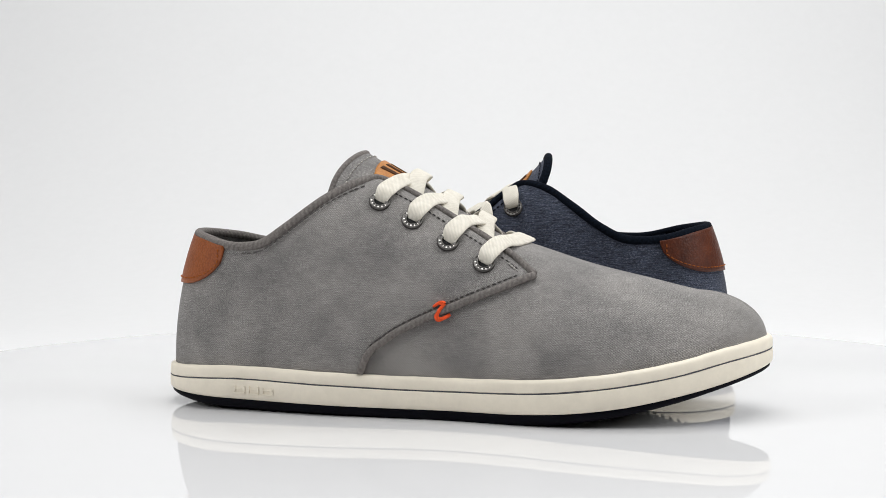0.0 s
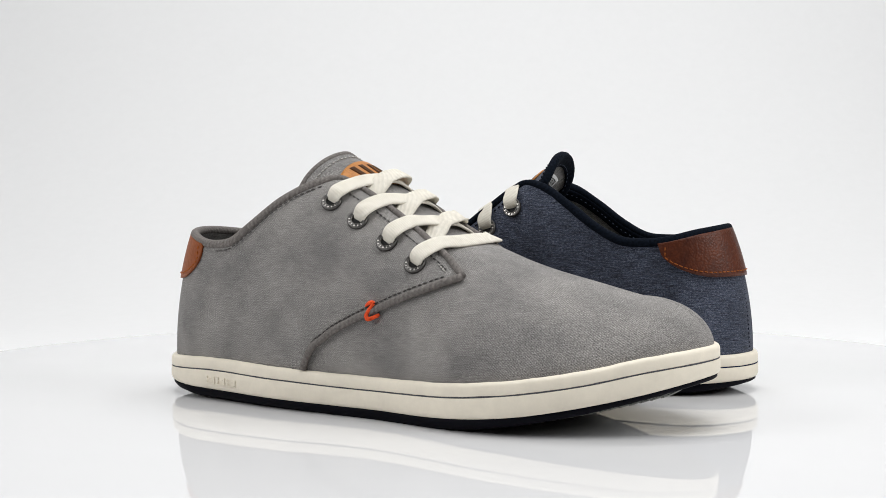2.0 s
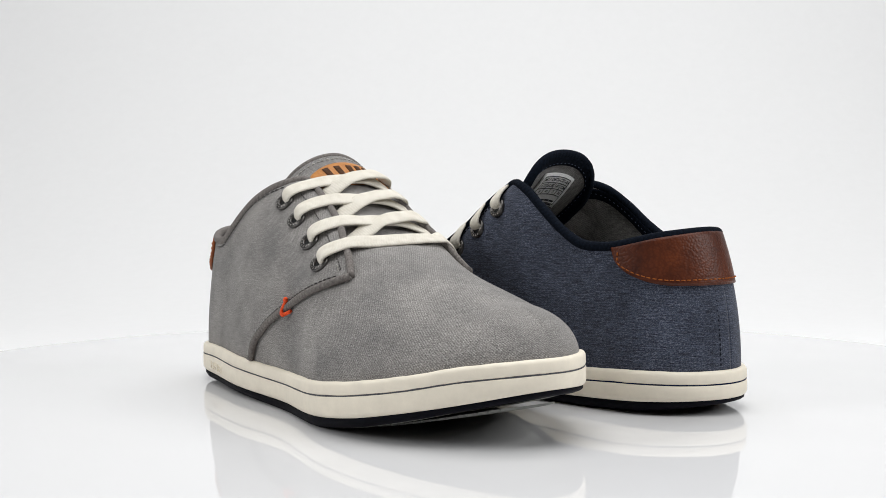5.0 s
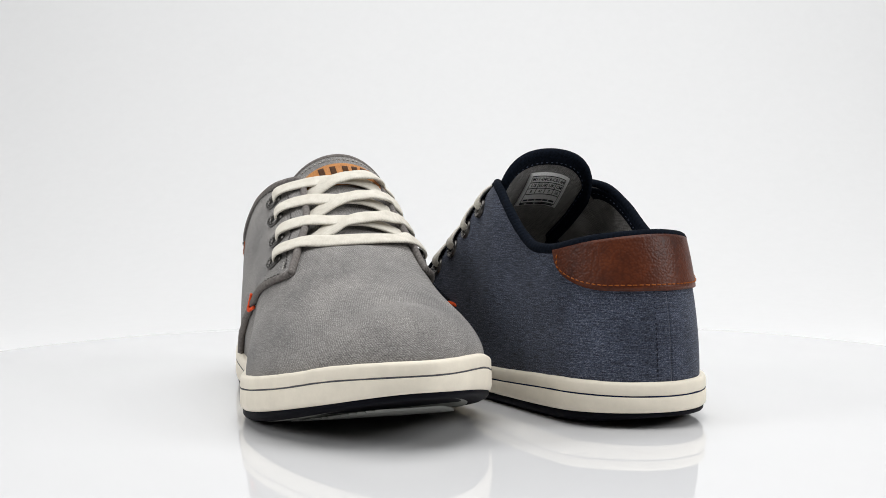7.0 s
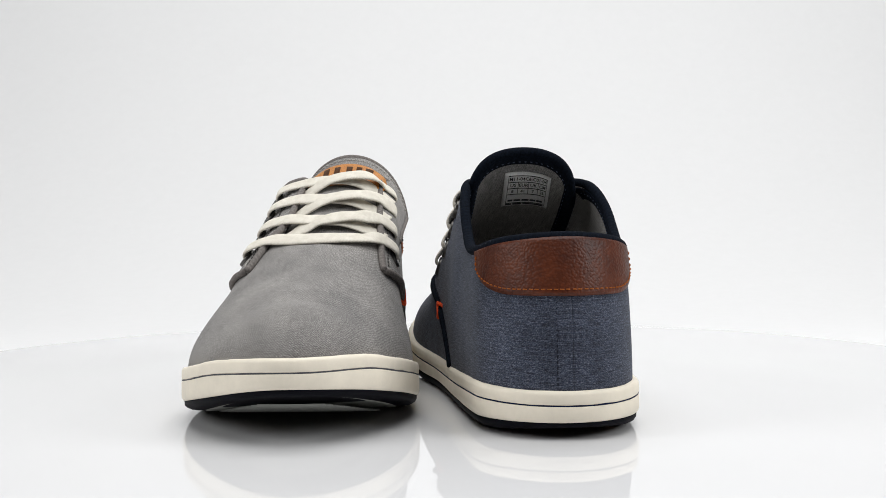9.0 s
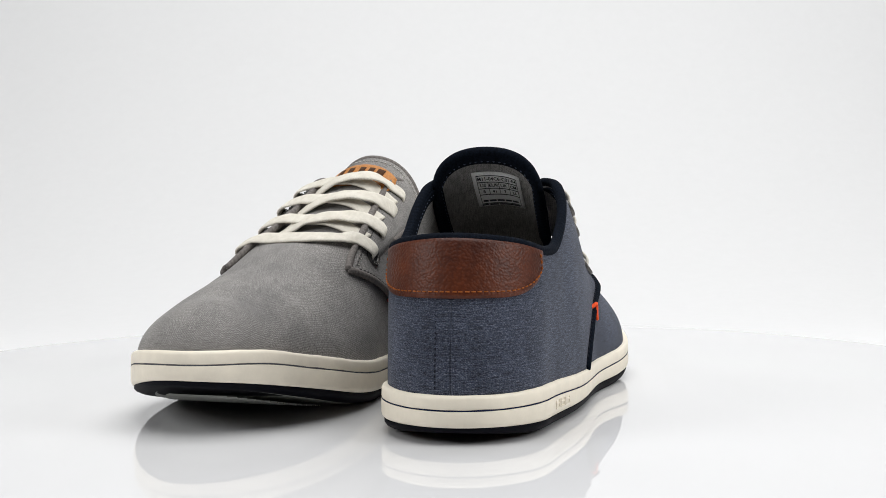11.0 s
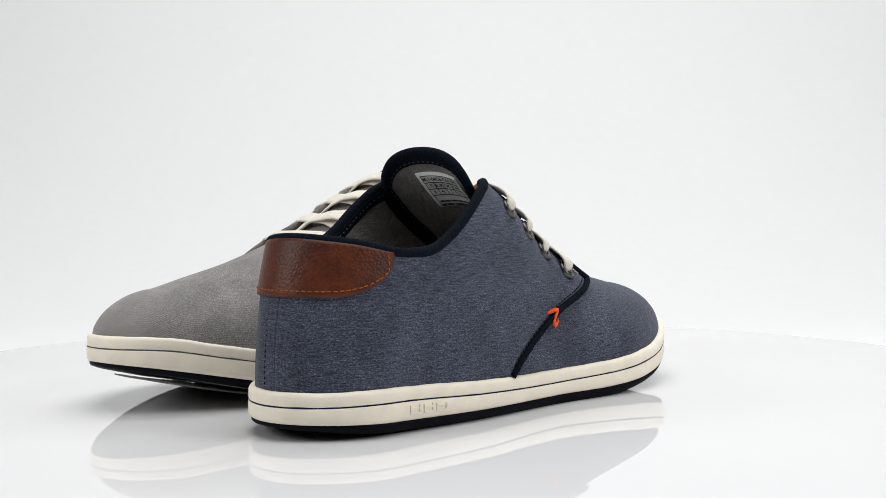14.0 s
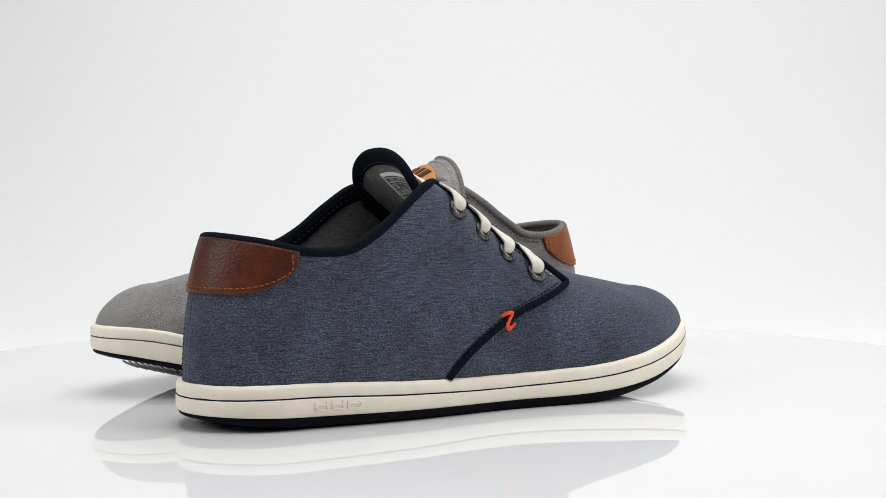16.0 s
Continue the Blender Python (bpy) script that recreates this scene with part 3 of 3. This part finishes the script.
    for d in (0.0, 0.0012, 0.0024):
        xb = CORNER - 0.0125 + d + np.linspace(0, 0.0035, 6)
        p, nn = skin_line(side, xb, phi_at_z(xb, TOPLINE(CORNER - 0.0125) - 0.0045 - d * 0.8 - np.linspace(0, 0.002, 6)), 0.0014)
        stitches("bartack", p, nn, STITCH_PALE, panel, 0.0014, 0.0011, 0.0005)
    # orange zigzag thread mark sewn across the front edge
    zx = MARK[0] + 0.75 * np.array([-0.0045, 0.0000, 0.0018, -0.0006, -0.0022, -0.0016, 0.0050])
    zz = MARK[1] + 0.75 * np.array([0.0022, 0.0038, 0.0036, -0.0005, -0.0040, -0.0052, -0.0030])
    p, nn = skin_line(side, zx, phi_at_z(zx, zz), 0.0027)
    for k in (0, -1):
        p[k] -= nn[k] * 0.0022
    for a in range(2):
        cord("thread_mark", smooth_path(p + np.array([0.0006 * a, 0, 0.0005 * a]), 48), 0.00075, ORANGE, panel, "bright orange zigzag thread mark", sides=6)
    return panel


def build_collar(shoe, look_of):
    """The rolled binding round the opening, in one piece from facing to facing."""
    xs = x_of(np.linspace(tau_of(PEAK + 0.010), 0.012, 70))
    a, na = skin_line(-1, xs, phi_top(xs, -1), 0.0)
    b, nb = skin_line(1, xs, phi_top(xs, 1), 0.0)
    path = np.concatenate([a, b[::-1]])
    k = np.minimum(np.arange(140), np.arange(140)[::-1]) / 9
    path = path - np.concatenate([na, nb[::-1]]) * (-0.0008 + 0.0017 * np.clip(k, 0, 1))[:, None]
    wob = np.array([noise.noise(Vector(p) * 70) for p in path])
    path = smooth_path(path, 150)
    cord("collar_binding", path + np.array([0, 0, 0.0003]), 0.0015 + 0.0008 * np.clip(np.minimum(np.arange(150), np.arange(150)[::-1]) / 12, 0, 1) + 0.0002 * np.interp(np.linspace(0, 1, 150), np.linspace(0, 1, len(wob)), wob),
         look_of["binding"], shoe, "rolled cloth binding round the opening", sides=12)
    if SLIM:
        for side in (-1, 1):
            xs = x_of(np.linspace(tau_of(0.030), tau_of(PEAK), 50))
            v = np.linspace(0, 1, 5)[None]
            lo, hi = phi_at_z(xs, TOPLINE(xs) - 0.0062)[:, None], phi_top(xs, side)[:, None]
            phi, tt = lo + (hi - lo) * v, np.repeat(tau_of(xs)[:, None], 5, 1)
            sheet("binding_tape", skin(side, tt, phi, np.full_like(phi, -0.0026)), skin(side, tt, phi, np.full_like(phi, -0.0034)), look_of["binding"], shoe, "dark navy tape with pale stitches", flip=side > 0)
            p, nn = skin_line(side, xs, phi[:, 2], -0.0034)
            stitches("tape_stitching", p, -nn, STITCH_BLUE, shoe, 0.0028, 0.0011, 0.0004)


def build_vamp(shoe, look_of):
    """The front panel over the toes: two halves welded along the ridge, with an inner face."""
    taus = np.linspace(tau_of(0.094), 1.0, 100)
    xs = x_of(taus)
    top = np.minimum(np.maximum(phi_at_z(xs, FRONT(np.maximum(xs, 0.104))) + 0.2, 0.25), 1.2)
    k = np.clip((xs - 0.158) / 0.010, 0, 1)
    top = top * (1 - k) + (np.pi / 2) * k
    n, m = len(taus), 32
    verts, uvs, faces = [], [], []
    for off in (-0.0004, -0.0018):
        halves = []
        for side in (-1, 1):
            phi = top[:, None] * np.linspace(0, 1, m)[None]
            halves.append(skin(side, np.repeat(taus[:, None], m, 1), phi, np.full_like(phi, off)))
        ridge = (halves[0][:, -1] + halves[1][:, -1]) / 2
        toe = (halves[0][-1] + halves[1][-1]) / 2
        for h in halves:
            h[k >= 1, -1] = ridge[k >= 1]
            h[-1] = toe
        for i, h in enumerate(halves):
            base = len(verts)
            verts += list(h.reshape(-1, 3))
            run = lengths(h, 1)
            along = lengths(h, 0)[:, m // 4][:, None]
            if i == 0:
                girth = run[:, -1:]
            else:
                run = girth + run[:, -1:] - run
            uvs += list(np.stack([along + 0 * run, run], -1).reshape(-1, 2))
            for p in range(n - 1):
                for q in range(m - 1):
                    f = (base + p * m + q, base + (p + 1) * m + q, base + (p + 1) * m + q + 1, base + p * m + q + 1)
                    faces.append(f if (i == 0) == (off > -0.001) else f[::-1])
    panel = mesh_object("vamp", verts, faces, look_of["cloth"], shoe, "", uvs)
    weld = bmesh.new()
    weld.from_mesh(panel.data)
    bmesh.ops.remove_doubles(weld, verts=weld.verts, dist=2e-6)
    weld.to_mesh(panel.data)
    weld.free()


def build_heel(shoe, look_of):
    """The leather patch at the back of the heel and the seam below it."""
    half_t = np.linspace(0.0, 1.0, 44)
    cols = []
    ends = {-1: tau_of(0.0390 if SLIM else 0.0365), 1: tau_of(0.0435)}
    for side in (-1, 1):
        tt = half_t * ends[side]
        tt[0] = 1e-4
        cols.append((side, tt))
    outer, inner = [], []
    m = 16
    for side, tt in (cols[0][0], cols[0][1][::-1]), (cols[1][0], cols[1][1][1:]):
        for t in tt:
            x = float(x_of(t))
            k = t / ends[side]
            low = 0.0582 + 0.0165 * (1 - math.sqrt(max(0.0, 1 - max(0.0, (k - 0.52) / 0.48) ** 2.1)))
            ph = np.linspace(phi_at_z(x, low), phi_top(x, side) - 0.005, m)
            outer.append(skin(side, np.full(m, t), ph, np.full(m, 0.0014)))
            inner.append(skin(side, np.full(m, t), ph, np.full(m, 0.0001)))
    outer, inner = np.array(outer), np.array(inner)
    patch = sheet("heel_patch", outer, inner, look_of["leather"], shoe, "brown leather heel patch")
    # stitch line a little inside the edge
    nm = outer - inner
    nm /= np.linalg.norm(nm, axis=-1, keepdims=True)
    line = np.concatenate([outer[2, ::-1][1:-2], outer[2:-2, 2] * 0.5 + outer[2:-2, 1] * 0.5, outer[-3][2:-1]])
    nl = np.concatenate([nm[2, ::-1][1:-2], nm[2:-2, 2], nm[-3][2:-1]])
    stitches("patch_stitching", line, nl, STITCH_ORANGE, patch, 0.0026, 0.0018, 0.0006, "rust orange stitching")
    zs = np.linspace(0.021, 0.058, 40)
    xs = np.full(40, X0 + (0.0009 if SLIM else 1e-5))
    p, nn = skin_line(1 if SLIM else -1, xs, phi_at_z(xs, zs), -0.0002)
    stitches("heel_seam", p, nn, look_of["seam"], shoe, 0.0022, 0.0015, 0.0006)


TONGUE_LOW = 0.002
BLUE_U, BLUE_X, BLUE_Z = (0, 0.36, 0.63, 0.82, 1), (0.176, 0.147, 0.1262, 0.1122, 0.1005), (0.0665, 0.0845, 0.0970, 0.1085, 0.1208)


def tongue_point(u, v, off=0.0):
    """The tongue: u 0 under the laces to 1 at its rounded end, v -1 to 1 across."""
    u, v = np.broadcast_arrays(np.asarray(u, float), np.asarray(v, float))

    def upright(u, v):
        """The blue shoe's: it stands up, with a round end and sides that curl back."""
        a = np.abs(v)
        w = u * (1 - 0.36 * (1 - np.sqrt(1 - (0.975 * np.minimum(a, 1.02)) ** 2)))
        x, z = curve(BLUE_U, BLUE_X)(w), curve(BLUE_U, BLUE_Z)(w)
        return np.stack([x - 0.011 * a ** 2.2 * np.clip(w, 0, 1), 0.0038 + 0.0264 * np.sin(v * 1.3) / np.sin(1.3), z - 0.012 * a ** 2.6 * (1 - 0.6 * np.clip(w, 0, 1))], -1)

    def base(u, v):
        if SLIM:
            return upright(u, v)
        x = 0.170 - (0.170 - 0.0962) * u
        zc = curve((0, 0.35, 0.6, 0.8, 1), (0.0775, 0.0926, 0.1042, 0.1126, 0.1212))(u) - TONGUE_LOW * (1 - np.clip(u, 0, 1))
        drop = 0.014 + 0.020 * np.abs(u) ** 1.5
        back = (0.0066 - 0.0070 * np.sin(v * 1.5)) * np.abs(u) ** 3
        a = np.abs(v)
        return np.stack([x - back * (1 - (1 - a / 0.68) ** 2) * a ** 0.5, 0.0056 + 0.0058 * u + 0.0300 * np.sin(v * 1.35) / np.sin(1.35), zc - drop * a ** (3.5 - 1.5 * np.clip(u, 0, 1))], -1)
    p = base(u, v)
    h = 1e-3
    n = np.cross(base(u + h, v) - base(u - h, v), base(u, v + h) - base(u, v - h))
    n /= np.linalg.norm(n, axis=-1, keepdims=True)
    n *= np.sign(n[..., 2:3] + 1e-9)
    return p + n * np.asarray(off)[..., None]


def build_tongue(shoe, look_of, printed):
    u, v = np.meshgrid(np.linspace(0, 1, 40), np.linspace(-1, 1, 33), indexing="ij")
    zero = np.zeros_like(u)
    tongue = sheet("tongue", tongue_point(u, v, zero), tongue_point(u, v, zero - 0.0012), look_of["cloth"], shoe)
    sheet("tongue_lining", tongue_point(u, v, zero - 0.0014), tongue_point(u, v, zero - 0.0022), look_of["lining"], tongue, "dark cloth lining")
    uu = np.concatenate([np.linspace(0.45, 0.97, 24), np.full(40, 1.0), np.linspace(0.97, 0.45, 24)])
    vv = np.concatenate([np.full(24, -1.0), np.linspace(-1, 1, 40), np.full(24, 1.0)])
    edge = smooth_path(tongue_point(uu, vv, np.full(88, -0.001)), 110)
    cord("tongue_binding", edge, 0.0017 if look_of is GREY else 0.0023, look_of["binding"], tongue, "rolled cloth binding", sides=10)
    if SLIM:
        # the tape of the binding turned over to the inside, with its row of stitches
        tu, tv = np.meshgrid(np.linspace(0, 1, 5), np.linspace(0, 1, 70), indexing="ij")
        ou, ov = np.interp(tv, np.linspace(0, 1, 88), uu), np.interp(tv, np.linspace(0, 1, 88), vv)
        mu, mv = ou - 0.062 * tu * np.clip((ou - 0.45) / 0.3, 0.2, 1), ov * (1 - 0.20 * tu * np.abs(ov) ** 3)
        sheet("binding_tape", tongue_point(mu, mv, np.full_like(mu, -0.0024)), tongue_point(mu, mv, np.full_like(mu, -0.0032)), look_of["binding"], tongue, "dark navy tape with pale stitches")
        p = tongue_point(mu[3], mv[3], np.full(70, -0.0032))
        nn = p - tongue_point(mu[3], mv[3], np.full(70, -0.0022))
        stitches("tape_stitching", p, nn / np.linalg.norm(nn, axis=1, keepdims=True), STITCH_BLUE, tongue, 0.0028, 0.0011, 0.0004)
    vs = np.linspace(-0.95, 0.95, 60)
    p = tongue_point(np.full(60, 0.945), vs, np.full(60, 0.0002))
    nn = tongue_point(np.full(60, 0.945), vs, np.full(60, 0.0012)) - p
    stitches("tongue_stitching", p, nn / np.linalg.norm(nn, axis=1, keepdims=True), STITCH_PALE if look_of is GREY else look_of["seam"], tongue)
    # tan leather badge with a plain dark mark
    bu, bv = np.meshgrid(np.linspace(0, 1, 12), np.linspace(-1, 1, 20), indexing="ij")
    spread = 0.55 * (1 - 0.10 * np.abs(bu - 0.5) * 2)
    pu = 0.64 + 0.24 * bu - 0.05 * bv ** 2 * bu
    badge = sheet("badge", tongue_point(pu, bv * spread, np.full_like(bu, 0.0012)), tongue_point(pu, bv * spread, np.full_like(bu, 0.0001)), TAN, tongue, "tan leather badge")
    for c, w in ((-0.27, 0.035), (-0.13, 0.035), (0.02, 0.035), (0.14, 0.035), (0.27, 0.05)):
        mu, mv = np.meshgrid(np.linspace(0.72, 0.84, 5), np.linspace(c - w, c + w, 4), indexing="ij")
        sheet("dark_mark", tongue_point(mu, mv, np.full_like(mu, 0.0015)), tongue_point(mu, mv, np.full_like(mu, 0.0009)), BRAND, badge)
    if printed:
        build_size_label(tongue)


def build_size_label(tongue):
    """The woven white size label sewn inside the tongue, with its printed table."""
    def at(a, b, off):
        """a 0..1 from the badge's near edge towards the toe, b 0..1 across, left to right as read."""
        a, b = np.asarray(a, float), np.asarray(b, float)
        return tongue_point(0.88 - 0.26 * a + 0.03 * a * b, 0.23 - 0.705 * b - 0.04 * a - 0.01 * a * b, -0.0023 - np.broadcast_to(off, np.broadcast(a, b).shape))
    a, b = np.meshgrid(np.linspace(0, 1, 10), np.linspace(0, 1, 14), indexing="ij")
    paper = sheet("size_label", at(a, b, 0.0007), at(a, b, 0.0001), PAPER, tongue, "white woven size label with a printed table")

    def bar(a0, a1, b0, b1):
        p, q = np.meshgrid(np.linspace(a0, a1, 3), np.linspace(b0, b1, 10), indexing="ij")
        sheet("printed_line", at(p, q, 0.00085), at(p, q, 0.0006), PRINT, paper)
    for k in (0.08, 0.26, 0.44, 0.62, 0.90):
        bar(k, k + 0.018, 0.08, 0.92)
    for k in (0.08, 0.91):
        bar(0.08, 0.90, k, k + 0.01)
    for k in (0.29, 0.50, 0.71):
        bar(0.26, 0.62, k, k + 0.01)
    for k0, k1 in ((0.12, 0.22), (0.24, 0.38), (0.40, 0.55), (0.57, 0.70), (0.72, 0.86)):
        bar(0.80, 0.85, k0, k1)
    for k0, k1 in ((0.08, 0.2), (0.23, 0.4), (0.43, 0.88)):
        bar(0.93, 0.97, k0, k1)

    def text(words, a0, b0, size):
        """Printed characters, laid on the label glyph point by glyph point."""
        cu = bpy.data.curves.new("printed_text", "FONT")
        cu.offset = 0.022
        cu.body, cu.size, cu.align_x, cu.align_y, cu.resolution_u = words, 1.0, "CENTER", "CENTER", 2
        tmp = bpy.data.objects.new("printed_text", cu)
        me = bpy.data.meshes.new_from_object(tmp)
        bpy.data.objects.remove(tmp)
        co = np.empty(len(me.vertices) * 3)
        me.vertices.foreach_get("co", co)
        co = co.reshape(-1, 3)
        pts = at(a0 - co[:, 1] * size * 1.25, b0 + co[:, 0] * size, 0.00095)
        me.vertices.foreach_set("co", pts.ravel())
        me.materials.append(PRINT)
        me.update()
        ob = new("printed_text", me)
        ob.parent = paper
    text("M11-04C6-C01-04", 0.175, 0.5, 0.105)
    for w, k in (("US", 0.19), ("EUR", 0.40), ("UK", 0.61), ("CM", 0.815)):
        text(w, 0.355, k, 0.105)
    for w, k in (("8", 0.19), ("41", 0.40), ("7", 0.61), ("26", 0.815)):
        text(w, 0.535, k, 0.095)


# ---- eyelets and laces ----
def hole_place(side, k):
    """The middle of an eyelet and the surface's normal."""
    x = np.array([HOLES[k]])
    p, n = skin_line(side, x, phi_at_z(x, np.array([HOLE_Z[k]])), 0.0012)
    return p[0], n[0], 0.0


def build_eyelet(shoe, p, n):
    z = Vector(n)
    m = Matrix.Translation(Vector(p)) @ z.to_track_quat("Z", "Y").to_matrix().to_4x4()
    k, prof = 28, [(0.0025, -0.0012), (0.0025, 0.0004), (0.0028, 0.0010), (0.0032, 0.0011), (0.0034, 0.0008), (0.0042, 0.0008), (0.0044, 0.0011), (0.0048, 0.0009), (0.0050, 0.0002), (0.0050, -0.0006)]
    verts = [m @ Vector((r * math.cos(2 * math.pi * i / k), r * math.sin(2 * math.pi * i / k), h)) for r, h in prof for i in range(k)]
    faces = [(a * k + i, (a + 1) * k + i, (a + 1) * k + (i + 1) % k, a * k + (i + 1) % k)[::-1] for a in range(len(prof) - 1) for i in range(k)]
    ring = mesh_object("eyelet", verts, faces, METAL, shoe, "dark gunmetal eyelet ring")
    # no real opening: a near-black disc paints the shade inside the ring
    bm = bmesh.new()
    bmesh.ops.create_circle(bm, cap_ends=True, radius=0.0028, segments=20, matrix=m @ Matrix.Translation((0, 0, 0.0001)))
    part("hole_shade", bm, HOLE_SHADE, ring)
    # stamped dashes round the ring
    for i in range(14):
        if i % 7 == 6:
            continue
        a, wide = 2 * math.pi * i / 14, (0.00035, 0.0007, 0.0005)[i % 3]
        bm = bmesh.new()
        bmesh.ops.create_cube(bm, size=1.0, matrix=m @ Matrix.Rotation(a, 4, "Z") @ Matrix.Translation((0.0038, 0, 0.00085)) @ Matrix.Diagonal((0.0008, wide, 0.0004, 1)))
        part("stamped_mark", bm, STAMP, ring)


def build_lace(shoe, pts, ups, ends):
    """One visible run of flat lace through control points; ups: the way its flat side faces at each; ends: which ends narrow into an eyelet."""
    pts, ups = np.asarray(pts), np.asarray(ups)
    n = 64
    path = smooth_path(pts, n)
    d = np.concatenate([[0], np.cumsum(np.linalg.norm(np.diff(pts, axis=0), axis=1))])
    run = np.linspace(0, d[-1], n)
    up = np.stack([np.interp(run, d, ups[:, k]) for k in range(3)], -1)
    across = np.cross(np.gradient(path, axis=0), up)
    near = run if not ends[1] else np.minimum(run, d[-1] - run)
    wob = np.array([noise.noise(Vector(p) * 110) for p in path])
    width = 0.0089 * (0.66 + 0.34 * np.clip(near / 0.008, 0, 1)) + wob * 0.0009
    across += up * (wob * 0.0002)[:, None]
    ribbon("lace", path, across, width, 0.0016, LACE, shoe, "flat cream cotton lace run", sides=14, power=0.6)


def build_lacing(shoe):
    top = np.array([0.45, 0.0, 0.89])
    place = {(side, k): hole_place(side, k) for side in (-1, 1) for k in range(4)}
    for (side, k), (p, n, ph) in place.items():
        build_eyelet(shoe, p, n)

    def edge(side, x, off):
        p, n = skin_line(side, np.array([x]), phi_top(np.array([x]), side), off)
        return p[0], n[0]

    def crown(x, y, off):
        u = float(np.interp(-x, [-k for k in BLUE_X], BLUE_U)) if SLIM else (0.170 - x) / (0.170 - 0.0962)
        return tongue_point(np.array([u]), np.array([(y - 0.0050) / 0.027]), np.array([off]))[0]
    for k in range(4):
        for side in (-1, 1):
            p, n, _ = place[(side, k)]
            x = HOLES[k]
            d = -0.0038 if SLIM else 0.0
            rim, nrim = edge(side, x + 0.0050 + d, 0.0026)
            tilt = top + np.array([0, side * 0.35, 0])
            if k == 3:
                if side > 0:
                    continue
                q, nq, _ = place[(1, k)]
                rim2, nrim2 = edge(1, x + 0.0040 + d, 0.0026)
                build_lace(shoe, [p - n * 0.001, p + n * 0.0018 + (rim - p) * 0.1, rim, crown(x + 0.0085 + d, -0.008, 0.0046), crown(x + 0.0085 + d, 0.016, 0.0046), rim2, q + nq * 0.0018 + (rim2 - q) * 0.1, q - nq * 0.001],
                           [n, n, nrim, tilt, top, nrim2, nq, nq], (True, True))
                continue
            low = 0.0018 if side < 0 else 0.0034
            pts = [p - n * 0.001, p + n * 0.0018 + (rim - p) * 0.1, rim, crown(x + 0.0082 + d, side * 0.010 + 0.005, low + 0.0008),
                   crown(x + 0.0115 + d * 0.5, -side * 0.005 + 0.005, low), crown(x + 0.0150, -side * 0.0185 + 0.005, 0.0006)]
            build_lace(shoe, pts, [n, n, nrim, tilt, top, top - np.array([0, side * 0.35, 0])], (True, False))


def build_shoe(look_of, label, printed):
    use_shape(printed)
    shoe = new("shoe")
    build_sole(shoe, look_of)
    for side in (-1, 1):
        build_quarter(shoe, side, look_of)
    build_vamp(shoe, look_of)
    build_collar(shoe, look_of)
    build_heel(shoe, look_of)
    build_tongue(shoe, look_of, printed)
    build_lacing(shoe)
    return tagged(shoe, label, "shoe", "pair of shoes on show")


build_sweep()
turntable = build_turntable()
grey_shoe = build_shoe(GREY, "grey canvas low shoe with cream laces and brown leather heel patch", False)
blue_shoe = build_shoe(BLUE, "blue chambray low shoe with navy binding and grained leather heel patch", True)


def motions():
    """The plate turns under its load; both shoes ride on it."""
    for ob, start in ((turntable, pose(0, 0, 0)), (grey_shoe, pose(-0.1310, -0.0342, 0.0, 0, 0, -10.41)), (blue_shoe, pose(0.1607, 0.0291, 0.0, 0, 0, 176.89))):
        walk(ob, [(t, pose(0, 0, 0, 0, 0, -a) @ start) for t, a in TURNS])


motions()
